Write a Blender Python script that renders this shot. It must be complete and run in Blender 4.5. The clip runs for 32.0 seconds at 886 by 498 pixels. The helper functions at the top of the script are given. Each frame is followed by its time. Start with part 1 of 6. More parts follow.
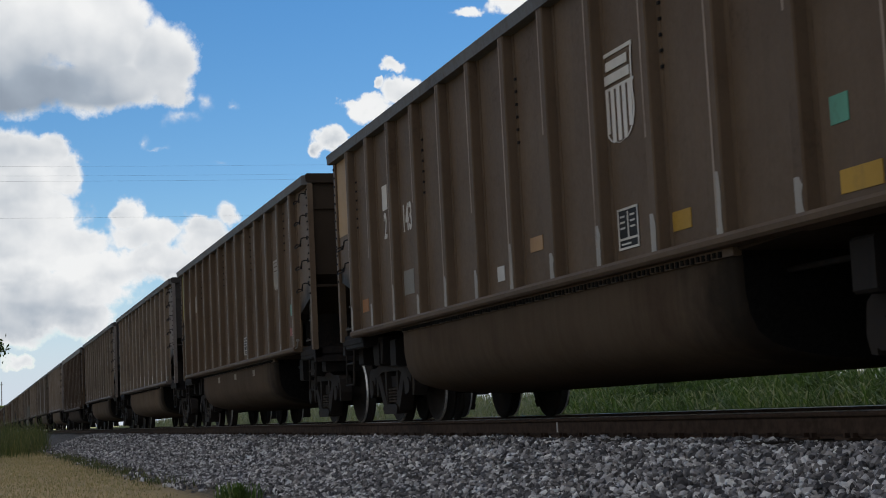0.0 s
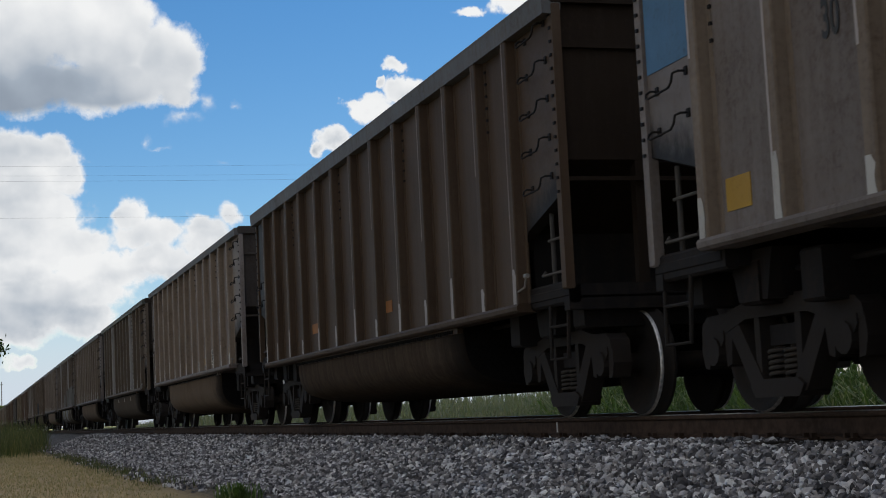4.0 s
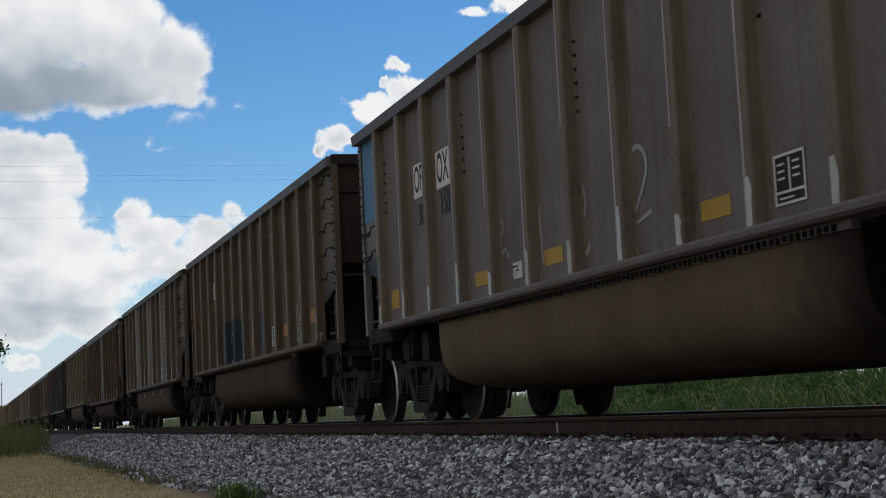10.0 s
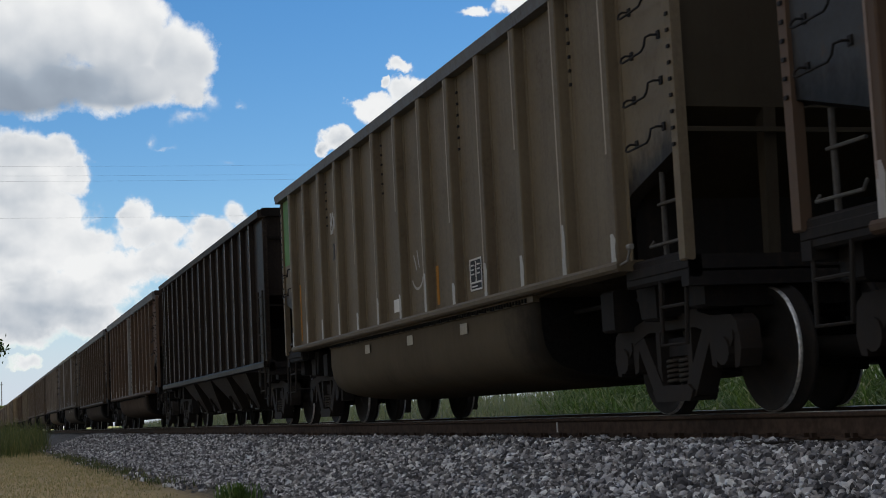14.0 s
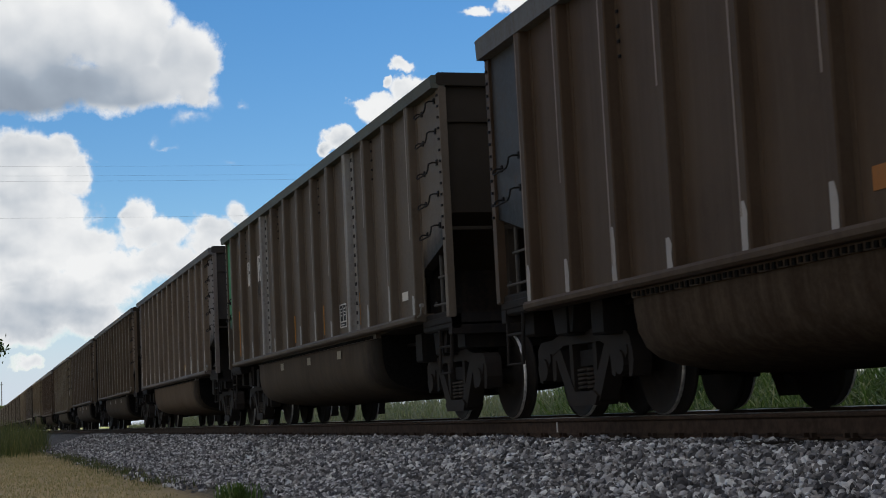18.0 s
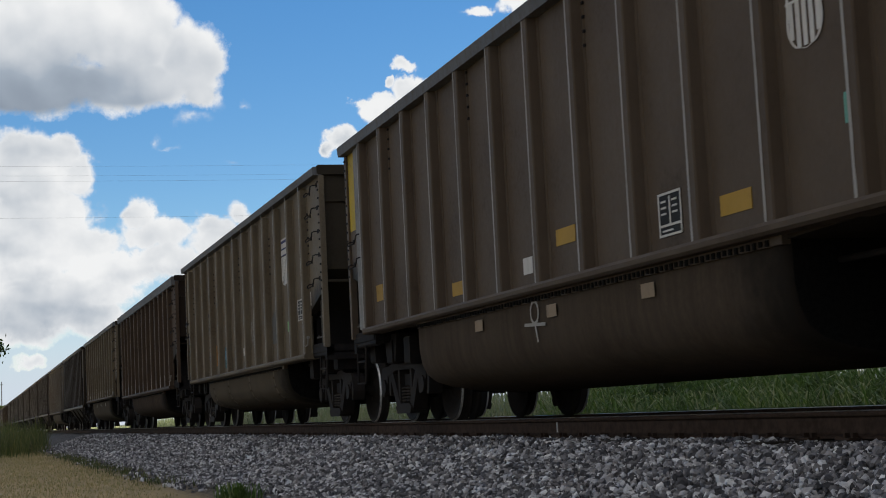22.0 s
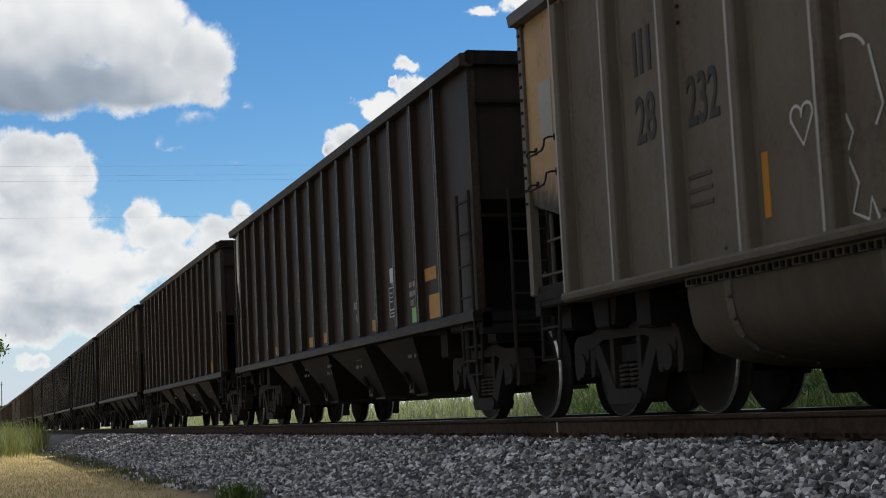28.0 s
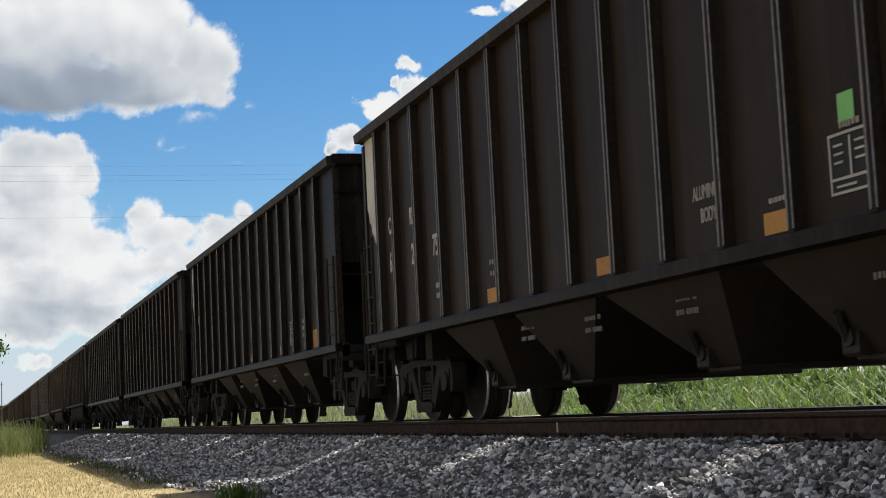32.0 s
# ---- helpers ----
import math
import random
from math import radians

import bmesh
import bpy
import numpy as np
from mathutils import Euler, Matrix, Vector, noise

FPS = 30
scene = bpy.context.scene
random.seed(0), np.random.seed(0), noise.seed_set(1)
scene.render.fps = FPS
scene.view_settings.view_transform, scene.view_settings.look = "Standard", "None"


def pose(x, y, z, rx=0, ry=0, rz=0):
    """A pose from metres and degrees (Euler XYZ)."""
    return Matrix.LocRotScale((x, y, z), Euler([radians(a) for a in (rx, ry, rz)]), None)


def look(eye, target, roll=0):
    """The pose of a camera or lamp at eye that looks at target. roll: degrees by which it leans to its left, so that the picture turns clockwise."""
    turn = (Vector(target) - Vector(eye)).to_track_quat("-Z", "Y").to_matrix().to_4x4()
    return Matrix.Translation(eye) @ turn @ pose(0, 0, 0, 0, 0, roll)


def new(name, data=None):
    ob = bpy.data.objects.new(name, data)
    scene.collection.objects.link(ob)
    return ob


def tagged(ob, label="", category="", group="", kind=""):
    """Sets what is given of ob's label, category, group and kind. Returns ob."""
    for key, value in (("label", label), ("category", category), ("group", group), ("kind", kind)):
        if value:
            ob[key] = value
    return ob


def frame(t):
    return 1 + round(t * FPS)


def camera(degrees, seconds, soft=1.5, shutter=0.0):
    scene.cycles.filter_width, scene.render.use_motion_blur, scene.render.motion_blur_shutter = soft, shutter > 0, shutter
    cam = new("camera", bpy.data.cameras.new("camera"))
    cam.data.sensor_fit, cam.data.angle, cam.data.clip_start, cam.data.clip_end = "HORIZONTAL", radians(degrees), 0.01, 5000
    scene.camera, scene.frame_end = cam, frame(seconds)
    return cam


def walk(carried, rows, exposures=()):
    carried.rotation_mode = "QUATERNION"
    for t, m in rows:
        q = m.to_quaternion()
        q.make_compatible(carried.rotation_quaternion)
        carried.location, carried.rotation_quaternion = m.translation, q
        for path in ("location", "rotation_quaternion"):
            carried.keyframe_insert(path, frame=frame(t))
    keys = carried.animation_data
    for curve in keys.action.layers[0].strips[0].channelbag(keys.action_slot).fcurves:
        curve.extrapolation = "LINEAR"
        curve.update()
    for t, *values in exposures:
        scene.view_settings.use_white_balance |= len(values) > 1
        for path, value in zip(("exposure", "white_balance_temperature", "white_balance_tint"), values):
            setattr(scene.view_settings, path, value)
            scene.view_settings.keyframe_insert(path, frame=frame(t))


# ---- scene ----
cam = camera(31.79, 32.0, soft=1.0, shutter=0.04)
EYE = Vector((0.0, -6.353, 0.135))
AIM = EYE + Vector((-0.95077, 0.29246, 0.10253))
walk(cam, [(0.0, look(EYE, AIM, -2.80)), (32.0, look(EYE, AIM, -2.80))])

# ---- world and sun ----
SUN_AZ, SUN_EL = 59.0, 52.0          # azimuth counted from the track's far end (-x) towards +y
SUN_DIR = Vector((-math.cos(radians(SUN_AZ)) * math.cos(radians(SUN_EL)),
                  math.sin(radians(SUN_AZ)) * math.cos(radians(SUN_EL)), math.sin(radians(SUN_EL))))
world = bpy.data.worlds.new("sky")
scene.world = world
world.use_nodes = True
wn = world.node_tree.nodes
sky = wn.new("ShaderNodeTexSky")
sky.sky_type, sky.sun_disc = "NISHITA", False
sky.sun_elevation, sky.sun_rotation = radians(SUN_EL), math.atan2(SUN_DIR.x, SUN_DIR.y)
sky.altitude, sky.air_density, sky.dust_density, sky.ozone_density = 800, 1.0, 0.0, 2.5
wn["Background"].inputs[1].default_value = 0.06
deep = wn.new("ShaderNodeHueSaturation")
deep.inputs["Saturation"].default_value, deep.inputs["Value"].default_value = 1.31, 1.06
world.node_tree.links.new(sky.outputs[0], deep.inputs["Color"])
world.node_tree.links.new(deep.outputs[0], wn["Background"].inputs[0])
sun = new("sun", bpy.data.lights.new("sun", "SUN"))
sun.data.energy, sun.data.angle, sun.data.color = 5.0, radians(0.53), (1.0, 0.95, 0.86)
sun.matrix_world = look(SUN_DIR * 100, (0, 0, 0))
scene.view_settings.exposure = 0.7


# ---- node helpers ----
class Ex:
    """A socket with arithmetic."""
    tree = None

    def __init__(self, s):
        self.s = s

    @staticmethod
    def op(kind, *a):
        n = Ex.tree.nodes.new("ShaderNodeMath")
        n.operation = kind
        for i, v in enumerate(a):
            if isinstance(v, Ex):
                Ex.tree.links.new(v.s, n.inputs[i])
            else:
                n.inputs[i].default_value = v
        return Ex(n.outputs[0])

    def __add__(self, o): return Ex.op("ADD", self, o)
    def __sub__(self, o): return Ex.op("SUBTRACT", self, o)
    def __mul__(self, o): return Ex.op("MULTIPLY", self, o)
    def __truediv__(self, o): return Ex.op("DIVIDE", self, o)


def less(a, x):
    return Ex.op("SUBTRACT", a, x)


def smooth(x, lo, hi):
    n = Ex.tree.nodes.new("ShaderNodeMapRange")
    n.interpolation_type = "SMOOTHSTEP"
    n.inputs["From Min"].default_value, n.inputs["From Max"].default_value = lo, hi
    Ex.tree.links.new(x.s, n.inputs["Value"])
    return Ex(n.outputs["Result"])


def noise_tex(vec, scale, detail=4.0, rough=0.55, distort=0.0):
    n = Ex.tree.nodes.new("ShaderNodeTexNoise")
    n.inputs["Scale"].default_value, n.inputs["Detail"].default_value = scale, detail
    n.inputs["Roughness"].default_value, n.inputs["Distortion"].default_value = rough, distort
    if vec is not None:
        Ex.tree.links.new(vec, n.inputs["Vector"])
    return Ex(n.outputs["Fac"])


def mapped(vec, scale):
    n = Ex.tree.nodes.new("ShaderNodeMapping")
    n.inputs["Scale"].default_value = scale
    Ex.tree.links.new(vec, n.inputs["Vector"])
    return n.outputs[0]


def mixc(fac, a, b, kind="MIX"):
    n = Ex.tree.nodes.new("ShaderNodeMix")
    n.data_type, n.blend_type = "RGBA", kind
    for v, s in ((fac, n.inputs[0]), (a, n.inputs[6]), (b, n.inputs[7])):
        if isinstance(v, Ex):
            Ex.tree.links.new(v.s, s)
        elif isinstance(v, (int, float)):
            s.default_value = v
        elif isinstance(v, tuple):
            s.default_value = (*v, 1.0)
        else:
            Ex.tree.links.new(v, s)
    return n.outputs[2]


def start(name):
    m = bpy.data.materials.new(name)
    m.use_nodes = True
    Ex.tree = m.node_tree
    return m, m.node_tree.nodes["Principled BSDF"], m.node_tree


def coords(shift=True):
    """Object coordinates, shifted at random from object to object."""
    tc = Ex.tree.nodes.new("ShaderNodeTexCoord").outputs["Object"]
    if not shift:
        return tc
    info = Ex.tree.nodes.new("ShaderNodeObjectInfo")
    r = Ex(info.outputs["Random"]) * 37.0
    c = Ex.tree.nodes.new("ShaderNodeCombineXYZ")
    for i in range(3):
        Ex.tree.links.new((r * (1.0 + i)).s, c.inputs[i])
    a = Ex.tree.nodes.new("ShaderNodeVectorMath")
    Ex.tree.links.new(tc, a.inputs[0])
    Ex.tree.links.new(c.outputs[0], a.inputs[1])
    return a.outputs[0]


def relief(bsdf, height, strength, dist):
    b = Ex.tree.nodes.new("ShaderNodeBump")
    b.inputs["Strength"].default_value, b.inputs["Distance"].default_value = strength, dist
    Ex.tree.links.new(height.s, b.inputs["Height"])
    Ex.tree.links.new(b.outputs[0], bsdf.inputs["Normal"])


# ---- materials ----
def weathered(name, dust, dust_lo, dust_hi, rough, metal=0.0, streak=1.0, sheen=0.12):
    """Paint in the object's own colour, blotched, streaked downwards and dusted."""
    m, b, t = start(name)
    v = coords()
    info = t.nodes.new("ShaderNodeObjectInfo")
    blot = noise_tex(v, 1.1, 6.0, 0.6)
    fine = noise_tex(v, 22.0, 5.0, 0.65)
    run = noise_tex(mapped(v, (9.0, 9.0, 0.45)), 1.0, 5.0, 0.6)
    dark = mixc(smooth(blot, 0.3, 0.72) * 0.5, info.outputs["Color"], (0.55, 0.50, 0.45), "MULTIPLY")
    dusty = mixc(smooth(run * 0.6 + fine * 0.4, dust_lo, dust_hi) * streak * 0.62, dark, dust)
    worn = mixc(smooth(fine * 0.35 + blot * 0.65, 0.55, 0.72) * 0.5, dusty, (0.045, 0.028, 0.019))
    t.links.new(worn, b.inputs["Base Color"])
    t.links.new((fine * 0.25 + (rough - 0.12)).s, b.inputs["Roughness"])
    b.inputs["Metallic"].default_value, b.inputs["Specular IOR Level"].default_value = metal, sheen
    relief(b, fine * 0.4 + blot, 0.25, 0.01)
    return m


PAINT = weathered("weathered_car_paint", (0.095, 0.070, 0.050), 0.40, 0.72, 0.56, sheen=0.10)
SOOTY = weathered("sooty_black_paint", (0.050, 0.038, 0.030), 0.42, 0.78, 0.45, sheen=0.06)
MATTE = weathered("dust_caked_belly_paint", (0.105, 0.080, 0.055), 0.36, 0.70, 0.85, sheen=0.05)


def shade_belly_end():
    """Shade of the belly's leading end, put into its colour with a ragged border."""
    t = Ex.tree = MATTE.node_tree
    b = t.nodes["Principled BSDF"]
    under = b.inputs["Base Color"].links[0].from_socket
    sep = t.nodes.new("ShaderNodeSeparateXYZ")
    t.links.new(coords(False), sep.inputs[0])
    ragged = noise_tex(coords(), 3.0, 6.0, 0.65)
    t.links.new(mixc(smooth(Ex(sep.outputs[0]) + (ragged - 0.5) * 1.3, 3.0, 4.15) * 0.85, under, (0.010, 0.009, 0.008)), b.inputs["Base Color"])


shade_belly_end()
FRAME = weathered("grimy_underframe_steel", (0.035, 0.026, 0.02), 0.45, 0.7, 0.75)
DECAL = weathered("faded_stencil_paint", (0.11, 0.095, 0.075), 0.5, 0.8, 0.55, streak=0.7, sheen=0.13)


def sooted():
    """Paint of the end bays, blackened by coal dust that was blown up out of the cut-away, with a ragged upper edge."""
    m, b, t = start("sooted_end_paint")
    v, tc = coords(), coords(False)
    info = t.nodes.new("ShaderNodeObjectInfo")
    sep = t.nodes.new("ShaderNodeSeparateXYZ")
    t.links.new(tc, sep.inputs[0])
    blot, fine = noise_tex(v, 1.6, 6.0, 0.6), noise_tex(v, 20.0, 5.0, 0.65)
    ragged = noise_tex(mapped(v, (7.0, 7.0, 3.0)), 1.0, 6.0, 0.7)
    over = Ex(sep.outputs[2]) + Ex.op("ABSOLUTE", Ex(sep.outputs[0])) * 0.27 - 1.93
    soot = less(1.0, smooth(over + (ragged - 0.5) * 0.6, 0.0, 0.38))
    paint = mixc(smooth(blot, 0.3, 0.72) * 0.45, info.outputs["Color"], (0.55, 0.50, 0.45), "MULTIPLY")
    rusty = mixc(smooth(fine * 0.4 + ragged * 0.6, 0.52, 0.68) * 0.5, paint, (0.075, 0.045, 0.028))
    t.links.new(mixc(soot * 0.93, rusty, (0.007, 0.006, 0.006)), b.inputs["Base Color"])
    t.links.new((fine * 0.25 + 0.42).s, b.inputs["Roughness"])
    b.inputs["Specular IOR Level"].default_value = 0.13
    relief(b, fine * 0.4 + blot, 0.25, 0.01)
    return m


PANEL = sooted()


def bare(name, colour, rough, metal=1.0, scale=30.0):
    m, b, t = start(name)
    f = noise_tex(coords(), scale, 4.0)
    t.links.new(mixc(smooth(f, 0.3, 0.7), colour, tuple(c * 0.55 for c in colour)), b.inputs["Base Color"])
    b.inputs["Metallic"].default_value, b.inputs["Specular IOR Level"].default_value = metal, 0.5 if metal else 0.12
    t.links.new((f * 0.2 + (rough - 0.1)).s, b.inputs["Roughness"])
    return m


POLISHED = bare("polished_running_steel", (0.86, 0.83, 0.79), 0.52)
# black for the sill's joint notches and for shade painted on belly ends
SEAM_SHADE = bare("black_grease", (0.010, 0.009, 0.008), 0.9, 0.0)
# pale half-metal for the glint painted along the hopper posts' corners
POST_GLINT = bare("rubbed_post_edge", (0.26, 0.25, 0.24), 0.45, 0.5)
RAILRUST = bare("rusty_rail_web", (0.07, 0.044, 0.03), 0.85, 0.0, 14.0)
TIEWOOD = bare("creosoted_timber", (0.055, 0.045, 0.037), 0.9, 0.0, 9.0)
CABLE = bare("black_cable", (0.16, 0.17, 0.19), 0.6, 0.0)
BARK = bare("tree_bark", (0.07, 0.055, 0.04), 0.9, 0.0, 20.0)


def stone_material():
    m, b, t = start("crushed_granite")
    g = t.nodes.new("ShaderNodeNewGeometry")
    info = t.nodes.new("ShaderNodeObjectInfo")
    r = Ex(g.outputs["Random Per Island"]) * 0.5 + Ex(info.outputs["Random"]) * 0.5
    ramp = t.nodes.new("ShaderNodeValToRGB")
    e = ramp.color_ramp.elements
    e[0].position, e[0].color = 0.0, (0.045, 0.043, 0.047, 1)
    e[1].position, e[1].color = 1.0, (0.86, 0.85, 0.84, 1)
    for pos, c in ((0.22, (0.08, 0.076, 0.079, 1)), (0.45, (0.195, 0.188, 0.196, 1)), (0.62, (0.31, 0.29, 0.283, 1)), (0.80, (0.49, 0.48, 0.49, 1))):
        n = e.new(pos)
        n.color = c
    w = t.nodes.new("ShaderNodeTexWhiteNoise")
    w.noise_dimensions = "1D"
    t.links.new((r * 91.7).s, w.inputs["W"])
    t.links.new(w.outputs["Value"], ramp.inputs[0])
    f = noise_tex(coords(False), 60.0, 5.0, 0.7)
    t.links.new(mixc(smooth(f, 0.35, 0.75) * 0.3, ramp.outputs[0], (0.10, 0.095, 0.095)), b.inputs["Base Color"])
    b.inputs["Roughness"].default_value = 0.85
    relief(b, f, 0.5, 0.006)
    return m


STONE = stone_material()


def ground_material():
    """Crushed stone round the track, dry turf and soil beyond; the borders lie along the track."""
    m, b, t = start("ground_soil")
    tc = coords(False)
    sep = t.nodes.new("ShaderNodeSeparateXYZ")
    t.links.new(tc, sep.inputs[0])
    y = Ex(sep.outputs[1])
    vor = t.nodes.new("ShaderNodeTexVoronoi")
    vor.inputs["Scale"].default_value = 17.0
    t.links.new(tc, vor.inputs["Vector"])
    shade = t.nodes.new("ShaderNodeSeparateColor")
    t.links.new(vor.outputs["Color"], shade.inputs[0])
    grav = mixc(Ex(shade.outputs[0]), (0.022, 0.021, 0.021), (0.15, 0.143, 0.143))
    n1, n2 = noise_tex(tc, 0.6, 6.0), noise_tex(tc, 14.0, 5.0)
    turf = mixc(smooth(n1 * 0.6 + n2 * 0.4, 0.35, 0.65), (0.42, 0.31, 0.155), (0.30, 0.23, 0.11))
    soil = mixc(smooth(n2, 0.35, 0.65), (0.060, 0.048, 0.034), (0.13, 0.10, 0.062))
    field = mixc(smooth(n1, 0.35, 0.65), (0.10, 0.13, 0.035), (0.22, 0.21, 0.09))
    width = Ex.op("ABSOLUTE", y) + (n2 - 0.5) * 0.5 + (n1 - 0.5) * 0.5
    near = mixc(smooth(width, 3.85, 4.35), mixc(smooth(width, 3.35, 3.7), grav, soil), turf)
    t.links.new(mixc(smooth(y, 4.2, 5.0), near, field), b.inputs["Base Color"])
    b.inputs["Roughness"].default_value = 0.95
    relief(b, n2 + Ex(vor.outputs["Distance"]), 0.8, 0.03)
    return m


GROUND = ground_material()


def leaf_material(name, a, b_, dry, amount):
    m, b, t = start(name)
    g = t.nodes.new("ShaderNodeNewGeometry")
    r = Ex(g.outputs["Random Per Island"])
    c1 = mixc(r, a, b_)
    n = noise_tex(coords(False), 1.3, 3.0)
    t.links.new(mixc(smooth(n + r * 0.5, 1.0 - amount, 1.15 - amount * 0.6), c1, dry), b.inputs["Base Color"])
    b.inputs["Roughness"].default_value = 0.65
    tr = t.nodes.new("ShaderNodeBsdfTranslucent")
    t.links.new(mixc(0.5, c1, (0.17, 0.25, 0.05)), tr.inputs[0])
    mx = t.nodes.new("ShaderNodeMixShader")
    mx.inputs[0].default_value = 0.4
    out = t.nodes["Material Output"]
    t.links.new(b.outputs[0], mx.inputs[1])
    t.links.new(tr.outputs[0], mx.inputs[2])
    t.links.new(mx.outputs[0], out.inputs[0])
    return m


GREEN = leaf_material("lush_grass_blade", (0.020, 0.058, 0.009), (0.115, 0.21, 0.035), (0.34, 0.34, 0.17), 0.24)
DRY = leaf_material("dry_turf_blade", (0.37, 0.275, 0.135), (0.46, 0.36, 0.19), (0.24, 0.215, 0.095), 0.25)
PALEGRASS = leaf_material("pale_seeding_grass_blade", (0.24, 0.25, 0.16), (0.36, 0.35, 0.25), (0.16, 0.20, 0.08), 0.3)
SHRUB = leaf_material("low_shrub_leaf", (0.022, 0.060, 0.012), (0.075, 0.14, 0.025), (0.12, 0.14, 0.04), 0.15)
WEED = leaf_material("roadside_weed_blade", (0.026, 0.040, 0.011), (0.075, 0.082, 0.026), (0.22, 0.17, 0.08), 0.25)
LEAF = leaf_material("tree_leaf", (0.03, 0.06, 0.02), (0.06, 0.09, 0.03), (0.08, 0.10, 0.03), 0.1)


# ---- sky backdrop ----
BIG = [(2.00, 14.81, 4.40, 3.12), (5.60, 14.05, 2.10, 2.00), (7.80, 13.02, 1.50, 1.62), (5.53, 12.24, 3.12, 1.14), (1.82, 12.23, 3.95, 1.29), (8.08, 11.90, 0.94, 0.73)]
BANK = [(1.86, 9.24, 1.98, 1.66), (3.15, 9.84, 1.00, 0.94), (3.93, 8.98, 0.87, 1.04), (2.31, 7.53, 2.71, 1.25), (6.00, 7.60, 0.87, 0.87), (6.49, 6.83, 1.77, 0.87), (9.47, 7.50, 0.79, 0.67), (8.43, 7.04, 1.35, 0.67), (4.27, 6.68, 1.87, 0.67), (1.88, 5.63, 1.98, 0.94), (4.84, 5.65, 2.60, 1.00), (6.66, 5.70, 1.04, 0.62), (1.85, 3.92, 2.29, 1.08), (4.00, 3.91, 1.50, 0.83), (1.38, 5.04, 1.25, 0.62), (2.01, 2.41, 0.79, 0.29), (3.14, 4.79, 3.95, 0.83), (3.27, 6.40, 2.81, 1.25), (7.07, 5.85, 2.71, 0.94), (8.62, 6.56, 1.56, 0.83), (1.51, 6.64, 1.66, 1.46), (2.25, 4.61, 2.71, 1.25)]
MID = [(14.85, 11.20, 1.08, 0.62), (16.14, 11.72, 0.87, 0.58), (14.33, 11.32, 0.58, 0.37), (15.91, 12.60, 0.58, 0.29), (13.39, 10.16, 0.62, 0.50), (12.95, 9.74, 0.33, 0.33), (18.77, 14.50, 0.92, 0.33), (20.33, 14.74, 1.04, 0.54), (15.41, 12.00, 0.29, 0.29)]
WISP = [(6.75, 10.15, 0.29, 0.29), (9.27, 9.28, 0.42, 0.21), (9.82, 11.40, 0.25, 0.17), (7.84, 10.95, 0.87, 0.33), (8.85, 11.63, 0.46, 0.54), (7.09, 9.94, 0.46, 0.12)]


def bearing(t):
    """Azimuth and elevation in degrees of a point of the backdrop, as sockets, and its direction."""
    tc = t.nodes.new("ShaderNodeTexCoord").outputs["Object"]
    nrm = t.nodes.new("ShaderNodeVectorMath")
    nrm.operation = "NORMALIZE"
    t.links.new(tc, nrm.inputs[0])
    s = t.nodes.new("ShaderNodeSeparateXYZ")
    t.links.new(nrm.outputs[0], s.inputs[0])
    az = Ex.op("ARCTAN2", Ex(s.outputs[1]), Ex(s.outputs[0]) * -1.0) * (180 / math.pi)
    el = Ex.op("ARCSINE", Ex(s.outputs[2])) * (180 / math.pi)
    return az, el, nrm.outputs[0]


def puffs(az, el, rows, soft=0.25):
    out = None
    for a, e, ra, re in rows:
        d = less(1.0, Ex.op("SQRT", Ex.op("POWER", (az - a) / ra, 2.0) + Ex.op("POWER", (el - e) / re, 2.0)))
        d = d * min(1.0, (0.35 + 0.5 * min(ra, re)))
        out = d if out is None else Ex.op("SMOOTH_MAX", out, d, soft * 0.3)
    return out


